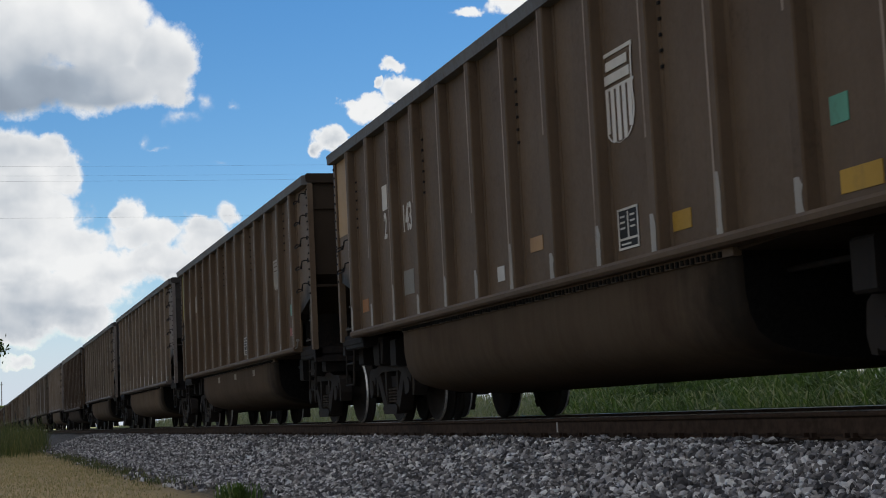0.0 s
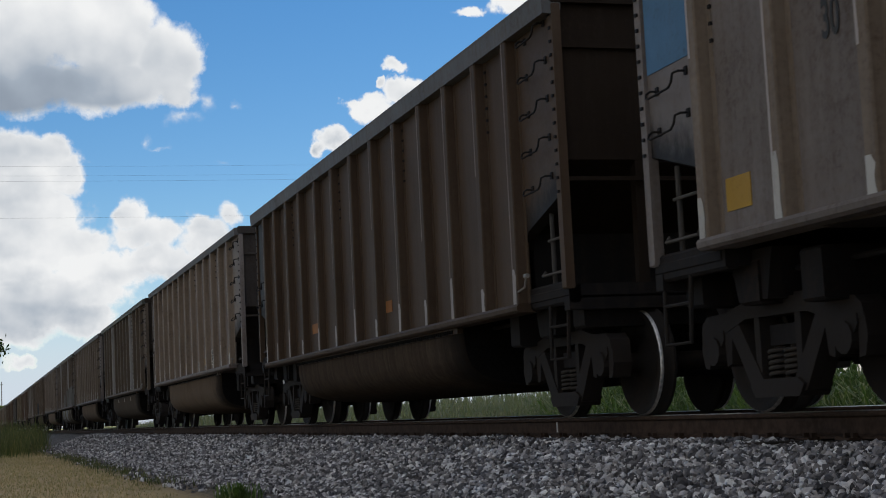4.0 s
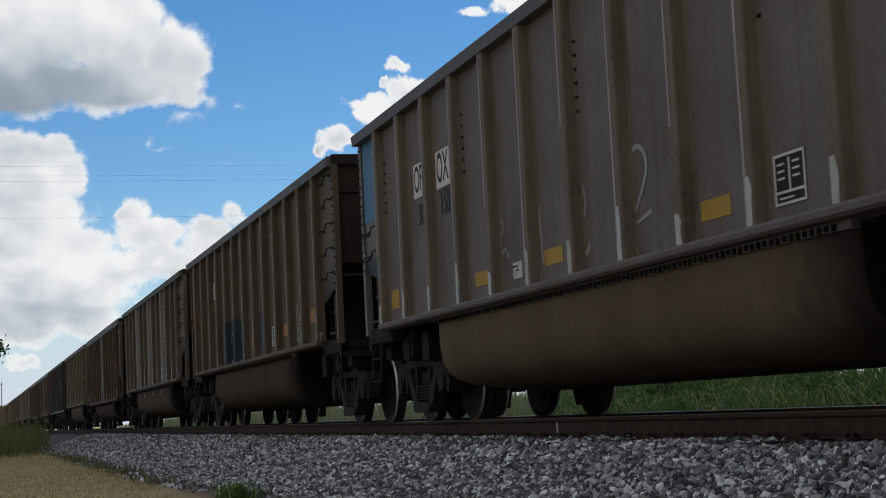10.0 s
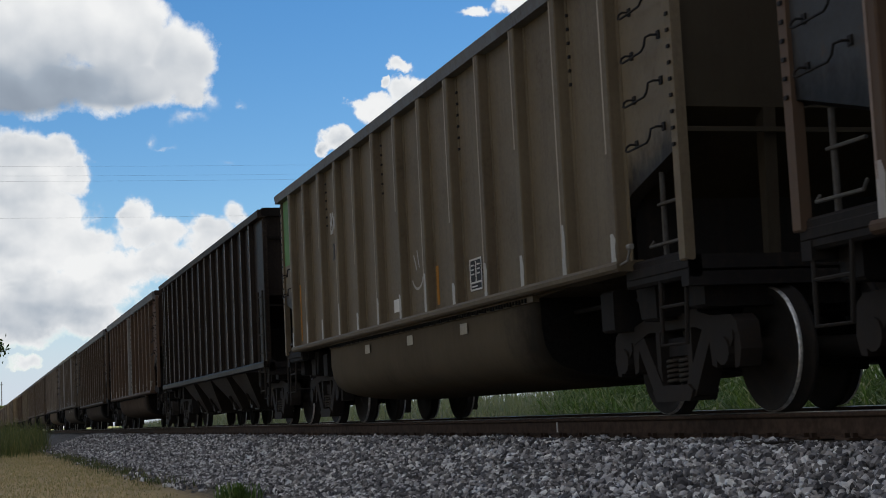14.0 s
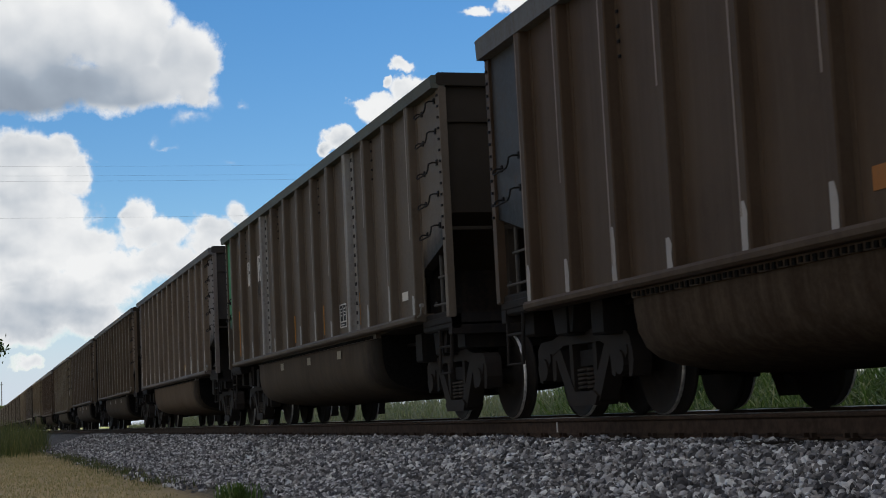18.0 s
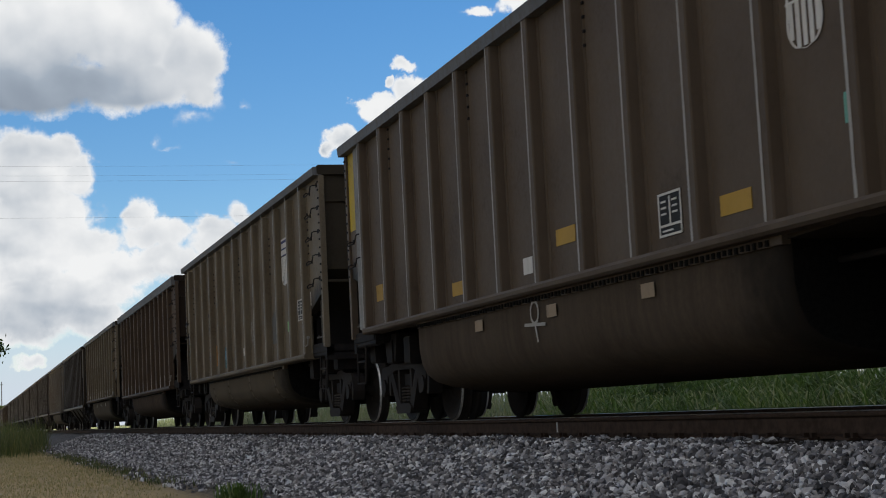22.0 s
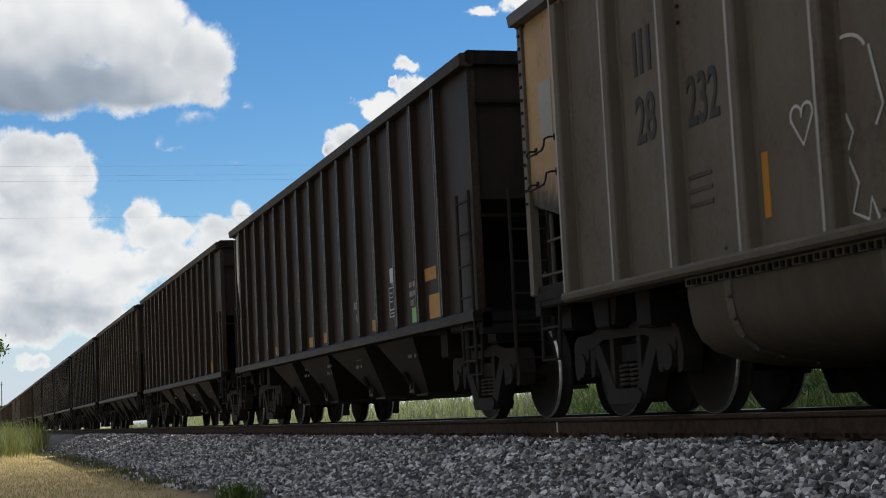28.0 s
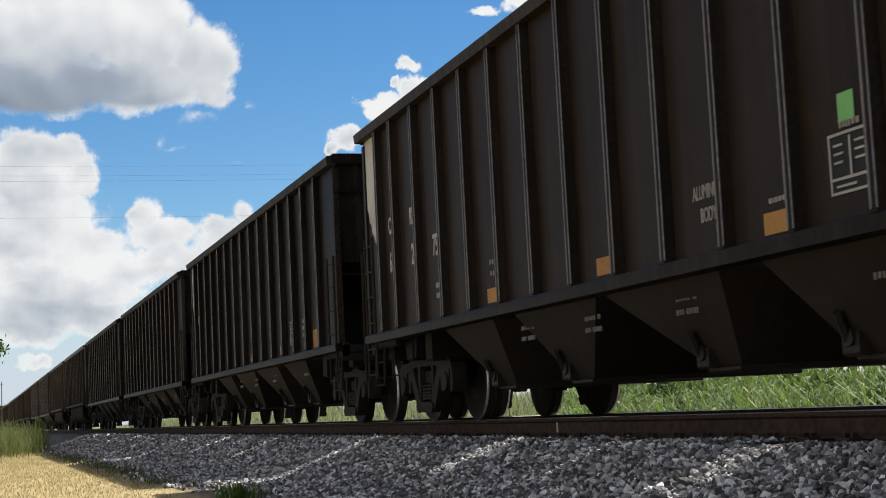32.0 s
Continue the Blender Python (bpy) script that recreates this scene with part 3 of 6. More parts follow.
def sill_mesh():
    """The side sill: a ledge under the posts' feet and, below it, the bolted joint to the belly."""
    s = Sh()
    s.along_x([(-0.125, -0.055), (-0.13, -0.02), (-0.115, 0.004), (-0.02, 0.012), (0.10, 0.012), (0.10, -0.075), (-0.10, -0.075)], -6.3, 6.3)
    s.box(X(3.1), X(11.4), -0.012, 0.05, -0.135, -0.077)
    s.m = 1
    for i in range(98):
        x = X(3.15) + 0.083 * i
        s.box(x, x + 0.036, -0.026, 0.0, -0.128 - 0.004 * (i % 3), -0.092)
    return s.mesh("side_sill", [PAINT, SEAM_SHADE])


def platform_mesh():
    s = Sh()
    s.box(-0.55, 0.5, -1.5, 1.5, 1.02, 1.14, 0.03)
    s.box(0.38, 0.5, -1.5, 1.5, 0.92, 1.04)
    for y in (-1.44, 1.44):
        s.box(-0.6, 0.5, y - 0.05, y + 0.05, 0.98, 1.18, 0.02)
    return s.mesh("end_platform", [FRAME])


def end_wall_mesh():
    """The end sheet, then the slope sheet that runs in under the load, with stiffeners."""
    s = Sh()
    s.along_y([(7.18, TOP - 0.05), (7.18, 2.25), (5.0, 1.17), (3.9, 1.12), (3.9, 1.08), (5.1, 1.12), (7.22, 2.21), (7.22, TOP - 0.05)], -1.47, 1.47)
    return s.mesh("end_wall", [FRAME])


def end_beam_mesh():
    s = Sh()
    s.box(7.22, 7.26, -1.46, 1.46, -0.018, 0.018, 0.006)
    return s.mesh("end_beam", [FRAME])


def stanchion_mesh():
    s = Sh()
    s.along_y([(7.22, 2.25), (7.16, 1.12), (7.08, 1.12), (7.1, 2.25)], -0.05, 0.05)
    return s.mesh("end_stanchion", [FRAME])


def centre_sill_mesh():
    s = Sh()
    s.box(-7.2, 7.2, -0.17, 0.17, 0.72, 1.06, 0.03)
    for x in (-6.17, 6.17):
        s.along_y([(x - 0.3, 1.1), (x + 0.3, 1.1), (x + 0.2, 0.76), (x - 0.2, 0.76)], -1.3, 1.3)
        # web added above the bolster to close the view of sky
        s.box(x - 0.03, x + 0.03, -1.40, 1.40, 1.0, 1.70)
    return s.mesh("centre_sill", [FRAME])


def bearer_mesh(h):
    """A cross member at the trucks, added under the floor to block sky behind."""
    s = Sh()
    s.box(-0.13, 0.13, -1.32, 1.32, 1.035 - h, 1.035, 0.02)
    return s.mesh("cross_bearer", [FRAME])


def add_bearers(car):
    for g in (-1, 1):
        for x, h in ((6.17, 0.30), (5.35, 0.34), (7.0, 0.26)):
            part("cross_bearer", shared(("bearer", h), lambda: bearer_mesh(h)), car, (g * x, 0, 0), DIRT)


def coupler_mesh():
    s = Sh()
    s.box(-0.2, 0.5, -0.09, 0.09, 0.78, 0.96, 0.03)
    s.along_z([(0.45, -0.14), (0.62, -0.20), (0.84, -0.17), (0.84, -0.05), (0.66, 0.02), (0.66, 0.14), (0.80, 0.18), (0.72, 0.24), (0.48, 0.14)], 0.74, 1.0)
    s.path([(0.45, -0.35, 0.9), (0.7, -0.36, 0.66), (0.88, -0.3, 0.60)], 0.028)
    return s.mesh("coupler", [FRAME])


def tub_section():
    half = [(1.490, 1.12), (1.490, 0.96), (1.487, 0.80), (1.462, 0.65), (1.405, 0.53), (1.30, 0.445), (1.12, 0.385), (0.86, 0.335), (0.45, 0.30)]
    return [(-y, z) for y, z in half] + [(0.0, 0.285)] + half[::-1]


def tub_mesh(seams):
    """The belly between the trucks: upright sides, rounded in below."""
    prof = tub_section()
    s = Sh()
    xs = [X(3.03), X(3.05), X(3.09)] + [X(3.09 + 8.24 * i / 16) for i in range(1, 16)] + [X(11.33), X(11.37), X(11.39)]
    n = len(prof)
    vs, fs = [], []
    for j, x in enumerate(xs):
        k = min(j, len(xs) - 1 - j)
        f = (0.965, 0.985, 1.0)[min(k, 2)]
        dip = 0.99 if seams and j % 4 == 0 and k > 2 else 1.0
        vs += [(x, y * f + (0.010 * noise.noise((x * 0.9, y, z)) if k > 1 else 0), 1.12 - (1.12 - z) * f * dip) for y, z in prof]
    for j in range(len(xs) - 1):
        for i in range(n - 1):
            fs.append((j * n + i, j * n + i + 1, (j + 1) * n + i + 1, (j + 1) * n + i))
    fs += [tuple(range(n)), tuple(range((len(xs) - 1) * n, len(xs) * n))]
    s.add(vs, fs)
    me = s.mesh("tub", [MATTE, SEAM_SHADE], False)
    # flat end caps turned black, their shade put into the material
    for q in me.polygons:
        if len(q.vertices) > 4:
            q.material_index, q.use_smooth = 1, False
    return me


def seam_mesh():
    s = Sh()
    pts = [(y * 1.004, 1.12 - (1.12 - z) * 1.006) for y, z in tub_section()]
    for a, b in zip(pts, pts[1:]):
        s.add([(-0.05, *a), (0.05, *a), (0.05, *b), (-0.05, *b)], [(0, 1, 2, 3)])
        s.bar((0.03, *a), (0.03, a[0] * 1.010, a[1] - 0.010), 0.014, 5)
    return s.mesh("seam_band", [FRAME])


def post_mesh():
    s = Sh()
    s.box(-0.05, 0.05, -0.03, 0.05, 1.10, TOP - 0.12, 0.012)
    return s.mesh("corner_post", [PAINT])


def grab_mesh():
    """A hand hold of bent round bar with its two feet."""
    s = Sh()
    s.path([(-0.24, 0, 0.05), (-0.25, -0.06, 0.05), (-0.26, -0.085, 0.03), (-0.26, -0.09, 0.0), (-0.22, -0.09, -0.01), (0.12, -0.09, 0.0), (0.17, -0.09, 0.03), (0.19, -0.085, 0.09), (0.23, -0.06, 0.10), (0.24, 0, 0.10)], 0.009, 6)
    s.box(-0.265, -0.22, -0.014, 0, 0.02, 0.08)
    s.box(0.22, 0.265, -0.014, 0, 0.07, 0.13)
    return s.mesh("hand_hold", [FRAME])


def step_rail_mesh():
    """The post and rungs in the cut-away of the end bay."""
    s = Sh()
    s.bar((0, 0, 1.12), (0, 0, 1.80), 0.022, 8)
    s.path([(-0.16, -0.02, 1.30), (-0.16, -0.05, 1.26), (0.36, -0.05, 1.26), (0.36, -0.02, 1.32)], 0.013)
    s.path([(-0.05, -0.02, 1.56), (0.38, -0.02, 1.56)], 0.013)
    return s.mesh("step_rail", [FRAME])


def stirrup_mesh():
    s = Sh()
    s.path([(-0.22, 0, 1.05), (-0.20, -0.02, 0.52), (0.20, -0.02, 0.52), (0.22, 0, 1.05)], 0.018)
    s.path([(-0.21, -0.01, 0.80), (0.21, -0.01, 0.80)], 0.014)
    return s.mesh("stirrup", [FRAME])


def pipe_mesh():
    s = Sh()
    s.path([(-7.0, -1.05, 1.0), (-5.8, -1.1, 0.95), (5.8, -1.1, 0.95), (7.0, -1.05, 1.0)], 0.022, 6)
    return s.mesh("brake_pipe", [FRAME])


def lever_mesh():
    s = Sh()
    s.path([(-0.3, 0, 0.05), (-0.1, -0.04, 0.0), (0.1, -0.05, 0.02), (0.16, -0.05, 0.12)], 0.010)
    s.box(0.13, 0.19, -0.07, -0.03, 0.10, 0.14, 0.01)
    return s.mesh("release_lever", [DECAL])


# ---- lettering and marks ----
def plate_mesh(w, h):
    s = Sh()
    s.box(-w / 2, w / 2, -0.006, 0.0, -h / 2, h / 2)
    return s.mesh("marking", [DECAL])


def text_mesh(txt, h, squeeze=0.62):
    cu = bpy.data.curves.new("t", "FONT")
    cu.body, cu.size, cu.extrude, cu.offset, cu.align_x, cu.align_y = txt, h * 1.38, 0.002, h * 0.022, "CENTER", "CENTER"
    ob = bpy.data.objects.new("t", cu)
    scene.collection.objects.link(ob)
    bpy.context.view_layer.update()
    me = bpy.data.meshes.new_from_object(ob.evaluated_get(bpy.context.evaluated_depsgraph_get()))
    me.transform(Matrix.Rotation(radians(90), 4, "X") @ Matrix.Diagonal((squeeze, 1, 1, 1)))
    me.materials.clear()
    me.materials.append(DECAL)
    bpy.data.objects.remove(ob)
    bpy.data.curves.remove(cu)
    return me


def frame_mesh(w, h, t):
    """The weight box: an outline with a cross line, an upright and short unreadable bars."""
    s = Sh()

    def r(x0, x1, z0, z1):
        s.box(x0, x1, -0.006, 0, z0, z1)
    r(-w / 2, w / 2, h / 2 - t, h / 2), r(-w / 2, w / 2, -h / 2, -h / 2 + t)
    r(-w / 2, -w / 2 + t, -h / 2, h / 2), r(w / 2 - t, w / 2, -h / 2, h / 2)
    r(-w / 2, w / 2, -h / 4 - t / 2, -h / 4 + t / 2), r(-t / 2, t / 2, -h / 4, h / 2 - 0.03)
    for i in range(3):
        for x in (-w * 0.27, w * 0.22):
            r(x - w * 0.11, x + w * 0.1, h * (0.30 - 0.14 * i) - 0.007, h * (0.30 - 0.14 * i) + 0.007)
    r(-w * 0.36, w * 0.1, -h * 0.39, -h * 0.35)
    return s.mesh("weight_box", [DECAL])


def ticks_mesh(seed, w, h):
    """A line of unreadable stencil: short uprights of uneven width."""
    rnd = random.Random(seed)
    s = Sh()
    x = -w / 2
    while x < w / 2 - 0.02:
        d = rnd.choice((0.018, 0.026, 0.034))
        if rnd.random() < 0.82:
            s.box(x, x + d, -0.005, 0, -h / 2 * rnd.uniform(0.7, 1.0), h / 2)
        x += d + 0.014
    return s.mesh("stencil_line", [DECAL])


def ticks(car, s, z, w, h, colour, seed, y=-SHEET - 0.001):
    ob = part("stencil_line", shared(("ticks", seed, w, h), lambda: ticks_mesh(seed, w, h)), car, (X(s), y, z), colour)
    ob["kind"] = "stuff"
    return ob


def shield_mesh(w, h, part_of):
    """A shield emblem, in plain shapes: rim, stripes, or the field above with two bars."""
    def half(z):
        f = (z + h / 2) / h
        return w / 2 * (max(0.03, math.sqrt(max(0.0, 1.0 - ((0.34 - f) / 0.34) ** 2)) ** 0.8) if f < 0.34 else 1.0 - 0.06 * math.sin((f - 0.34) / 0.66 * math.pi))
    s = Sh()
    zs = [-h / 2 + h * i / 22 for i in range(23)]
    if part_of == "rim":
        for g in (1, -1):
            for a, b in zip(zs, zs[1:]):
                s.add([(g * half(a), -0.006, a), (g * (half(a) - 0.03), -0.006, a), (g * (half(b) - 0.03), -0.006, b), (g * half(b), -0.006, b)], [(0, 1, 2, 3)])
        s.box(-w / 2, w / 2, -0.006, 0, h / 2 - 0.03, h / 2)
        s.box(-w / 2, w / 2, -0.006, 0, h * 0.09, h * 0.12)
    elif part_of == "stripes":
        for i in range(5):
            x = -w / 2 + w * (i + 0.75) / 5.5
            z0 = -h / 2 + 0.02
            while half(z0) < abs(x) + 0.03 and z0 < h * 0.05:
                z0 += 0.01
            s.box(x - w * 0.055, x + w * 0.055, -0.006, 0, z0, h * 0.10)
    elif part_of == "field":
        for a, b in zip(zs, zs[1:]):
            if a > h * 0.10:
                s.add([(-half(a), -0.004, a), (half(a), -0.004, a), (half(b), -0.004, b), (-half(b), -0.004, b)], [(0, 1, 2, 3)])
    else:
        s.box(-w * 0.34, w * 0.34, -0.009, -0.002, h * 0.30, h * 0.40)
        s.box(-w * 0.40, w * 0.40, -0.009, -0.002, h * 0.16, h * 0.26)
    return s.mesh("emblem", [DECAL])


def strokes_mesh(lines, width):
    """Sprayed lines: flat ribbons on the sheet."""
    s = Sh()
    for ln in lines:
        p = [Vector(q) for q in ln]
        vs = []
        for i, q in enumerate(p):
            d = (p[min(i + 1, len(p) - 1)] - p[max(i - 1, 0)]).normalized()
            n = Vector((-d.y, d.x)) * width / 2
            q = q + d * width * (0.3 if i == len(p) - 1 else -0.3 if i == 0 else 0.0)
            vs += [(q.x + n.x, -0.006, q.y + n.y), (q.x - n.x, -0.006, q.y - n.y)]
        s.add(vs, [(2 * i, 2 * i + 1, 2 * i + 3, 2 * i + 2) for i in range(len(p) - 1)])
    return s.mesh("spray_line", [DECAL])


def arc(cx, cz, rx, rz, a0, a1, n=14):
    return [(cx + rx * math.cos(radians(a0 + (a1 - a0) * i / n)), cz + rz * math.sin(radians(a0 + (a1 - a0) * i / n))) for i in range(n + 1)]


def patch_mesh(w, h0, h1, seed):
    """A patch of cleaned or overpainted sheet; its upper edge runs from h0 to h1, uneven and rounded at the ends."""
    rnd = random.Random(seed)
    n = 22
    top = []
    for i in range(n + 1):
        f = i / n
        end = min(1.0, 6.0 * min(f, 1 - f) + 0.72)
        top.append((-w / 2 + w * f, (h0 + (h1 - h0) * f + 0.03 * math.sin(f * 7 + seed) + 0.02 * rnd.random()) * end))
    foot = [(-w / 2 + w * i / 10, 0.035 * rnd.random()) for i in range(11)]
    s = Sh()
    s.along_y(foot + top[::-1], -0.004, 0.0)
    return s.mesh("paint_patch", [DECAL])


def belly_patch_mesh(w, a0, a1):
    """A patch painted on the side of the belly; a0, a1: hundredths of the girth below the sill."""
    sec = [(y * 1.003, z) for y, z in tub_section()[:9]]
    run = [0.0]
    for a, b in zip(sec, sec[1:]):
        run.append(run[-1] + math.hypot(b[0] - a[0], b[1] - a[1]))
    s = Sh()
    pts = []
    for i in range(7):
        d = run[-1] * (a0 + (a1 - a0) * i / 6) / 60.0
        j = max(q for q in range(8) if run[q] <= d + 1e-6)
        f = (d - run[j]) / (run[j + 1] - run[j])
        pts.append((sec[j][0] + (sec[j + 1][0] - sec[j][0]) * f, sec[j][1] + (sec[j + 1][1] - sec[j][1]) * f))
    for (y0, z0), (y1, z1) in zip(pts, pts[1:]):
        s.add([(-w / 2, y0 - 0.012, z0), (w / 2, y0 - 0.012, z0), (w / 2, y1 - 0.012, z1), (-w / 2, y1 - 0.012, z1)], [(0, 1, 2, 3)])
    return s.mesh("paint_patch", [DECAL])


def belly_patch(car, s, w, colour, label, a0=3, a1=24):
    me = shared(("belly", w, a0, a1), lambda: belly_patch_mesh(w, a0, a1))
    return part("paint_patch", me, car, (X(s), 0, 0), colour, label)


WHITE, YELLOW, ORANGE, BLACK = (0.66, 0.64, 0.60), (0.44, 0.27, 0.05), (0.44, 0.20, 0.035), (0.02, 0.02, 0.022)


def mark(car, s, z, me, colour, label="", y=-SHEET, name=None):
    return part(name or me.name.split(".")[0], me, car, (X(s), y, z), colour, label)


def plate(car, s, z, w, h, colour, label="", name="marking", y=-SHEET):
    me = shared(("plate", w, h), lambda: plate_mesh(w, h))
    return part(name, me, car, (X(s), y, z), colour, label)


def word(car, s, z, h, txt, colour, label="", y=-SHEET - 0.005, squeeze=0.62):
    me = shared(("text", txt, h, squeeze), lambda: text_mesh(txt, h, squeeze))
    return part("lettering", me, car, (X(s), y, z), colour, label)


def box_mark(car, s, z, colour=WHITE, w=0.38, h=0.32):
    plate(car, s, z, w, h, (0.02, 0.02, 0.02), name="weight_box_ground", y=-SHEET + 0.002)
    mark(car, s, z, shared(("frame", w, h), lambda: frame_mesh(w, h, 0.017)), colour, y=-SHEET - 0.004)


def emblem(car, s, z, w, h, colour, field=None):
    for p in ("rim", "stripes"):
        mark(car, s, z, shared(("shield", w, h, p), lambda: shield_mesh(w, h, p)), colour, y=-SHEET - 0.003)
    if field:
        mark(car, s, z, shared(("shield", w, h, "field"), lambda: shield_mesh(w, h, "field")), field, y=-SHEET - 0.002)
    mark(car, s, z, shared(("shield", w, h, "bars"), lambda: shield_mesh(w, h, "bars")), colour, y=-SHEET - 0.004)


def spray(car, s, z, lines, width, colour, label):
    me = strokes_mesh(lines, width)
    return part("graffiti", me, car, (X(s), -SHEET, z), colour, label)

# ---- the cars ----
TRAIN = []
# pale blue-grey of the top chords, with sky sheen put into the colour
CHORD = (0.135, 0.138, 0.142)


def gondola(k, colour, panel=None, wide=(), wide_colour=(0.30, 0.29, 0.28), edge=(0.40, 0.38, 0.35), seams=False, far=False, label="", edge_full=False, top_colour=None, low=2.52, rib_colour=None, tub_colour=None, body="aluminium"):
    """A rotary coal gondola with a rounded belly; panel: the colour of the trailing end bay."""
    car = new("coal_gondola")
    tagged(car, label, "rail car", "cars of the coal train")
    dark = tuple(c * 0.9 for c in colour)
    posts, foot, deep = BODIES[body]
    for g in (-1, 1):
        rot = None if g < 0 else (0, 0, math.pi)
        part("side_wall", shared(("wall", foot), lambda: wall_mesh(foot)), car, (0, g * SHEET, 0), colour, rot=rot)
        part("top_chord", shared(("chord", deep), lambda: chord_mesh(deep)), car, (0, g * SHEET, TOP), top_colour or CHORD, rot=rot)
        part("side_sill", shared("sill", sill_mesh), car, (0, g * SHEET, foot), dark, rot=rot)
        for e in (-1, 1):
            paint = panel if panel and e < 0 and g < 0 and low < 2 else tuple(c * 1.08 for c in colour) if e > 0 else colour
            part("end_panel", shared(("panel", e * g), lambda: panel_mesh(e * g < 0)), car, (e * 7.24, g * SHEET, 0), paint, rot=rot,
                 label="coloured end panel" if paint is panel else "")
            part("corner_post", shared("post", post_mesh), car, (e * 7.24, g * SHEET, 0), tuple(c * 1.15 for c in colour), rot=rot)
        for i, s in enumerate(posts):
            w = i in wide and g < 0
            x = X(s) if g < 0 else -X(s)
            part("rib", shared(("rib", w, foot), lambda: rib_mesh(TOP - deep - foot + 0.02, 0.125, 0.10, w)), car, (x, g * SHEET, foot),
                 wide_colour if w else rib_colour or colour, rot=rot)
    for e in (-1, 1):
        rot = None if e > 0 else (0, 0, math.pi)
        # end sheet, beams and stanchions painted darker for the shade between cars
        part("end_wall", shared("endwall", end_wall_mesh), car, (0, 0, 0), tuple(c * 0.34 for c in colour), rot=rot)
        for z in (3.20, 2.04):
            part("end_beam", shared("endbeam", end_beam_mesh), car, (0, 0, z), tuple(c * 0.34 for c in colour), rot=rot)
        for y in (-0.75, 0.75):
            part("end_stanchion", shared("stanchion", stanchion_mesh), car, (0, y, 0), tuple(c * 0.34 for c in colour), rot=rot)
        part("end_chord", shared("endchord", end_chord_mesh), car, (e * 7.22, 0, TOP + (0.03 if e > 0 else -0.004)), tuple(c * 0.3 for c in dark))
        part("end_platform", shared("platform", platform_mesh), car, (e * 6.76, 0, 0), DIRT, rot=rot)
        part("coupler", shared("coupler", coupler_mesh), car, (e * 7.25, 0, 0), DIRT, rot=rot)
        add_truck(car, e * 6.17, not far)
    if panel and low >= 2:
        h = TOP - 0.14 - low
        plate(car, 0.56, low + h / 2, 0.90, h, panel, "coloured paint on the end bay", "painted_panel")
    part("centre_sill", shared("csill", centre_sill_mesh), car, (0, 0, 0), DIRT)
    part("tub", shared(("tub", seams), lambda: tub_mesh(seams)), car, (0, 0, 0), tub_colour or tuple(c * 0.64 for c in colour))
    if far:
        return car
    add_bearers(car)
    if seams:
        for s in (3.7, 5.6, 8.0, 10.4):
            part("seam_band", shared("seam", seam_mesh), car, (X(s), 0, 0), dark)
    part("brake_pipe", shared("pipe", pipe_mesh), car, (0, 0, 0), DIRT)
    rub = 0 if k < 0 else k
    for i, s in enumerate(posts):
        if edge_full:
            # edge light painted on as a thin full-height strip
            part("edge_strip", shared(("shoe", foot, i % 3), lambda: shoe_mesh(TOP - deep - foot, 0.125, 0.10, i % 3, 0.035)), car, (X(s), -SHEET, foot), edge)
        else:
            h = (0.32, 0.22, 0.42, 0.28)[(i * 7 + rub) % 4]
            part("edge_strip", shared(("shoe", h), lambda: shoe_mesh(h, 0.125, 0.10, int(h * 100))), car, (X(s), -SHEET, foot + 0.004), edge, "scuffed bare metal foot")
            # brightness of the post's face, put into a paler copy of the body colour
            h = (2.2, 1.5, 2.3, 1.1)[(i * 5 + rub) % 4]
            part("edge_strip", shared(("line", h), lambda: shoe_mesh(h, 0.125, 0.10, int(h * 100), 0.032)), car, (X(s), -SHEET, TOP - deep - h), tuple(min(0.5, 0.09 + c * 1.75) for c in colour))
        if i in wide:
            part("rivet_strip", shared(("bolts", foot), lambda: bolts_mesh(TOP - 0.2 - foot, 18, 0.022, 0.026)), car, (X(s) + 0.15, -SHEET - 0.012, foot + 0.04), BLACK)["kind"] = "stuff"
        elif (i + k) % 3 == 0:
            part("rivet_strip", shared("bolts_few", lambda: bolts_mesh(0.75, 6, 0.012, 0.015)), car, (X(s) + 0.125, -SHEET, 2.45 + 0.25 * ((i * 3 + k) % 3)), BLACK)["kind"] = "stuff"
    for e in (-1, 1):
        x = e * 6.78
        for z in ((3.35, 3.02, 2.68, 2.34, 2.0) if e > 0 else (2.32, 2.02)):
            part("hand_hold", shared("grab", grab_mesh), car, (x, -SHEET, z), BLACK)
        part("step_rail", shared("steprail", step_rail_mesh), car, (e * 6.85 - 0.05, -SHEET + 0.06, 0), (0.09, 0.085, 0.08))
        part("stirrup", shared("stirrup", stirrup_mesh), car, (e * 6.95, -SHEET + 0.03, 0), (0.025, 0.022, 0.02))
        part("rivet_strip", shared("postbolts", lambda: bolts_mesh(1.7, 14, 0.012, 0.018)), car, (e * 7.24, -SHEET - 0.028, 1.85), BLACK)["kind"] = "stuff"
    for e in (-1, 1):
        part("brake_rigging", shared("rigging", rigging_mesh), car, (e * 4.95, 0, 0), DIRT, rot=None if e > 0 else (0, 0, math.pi))
    part("release_lever", shared("lever", lever_mesh), car, (6.35, -SHEET - 0.05, 1.16), (0.22, 0.21, 0.19))
    return car


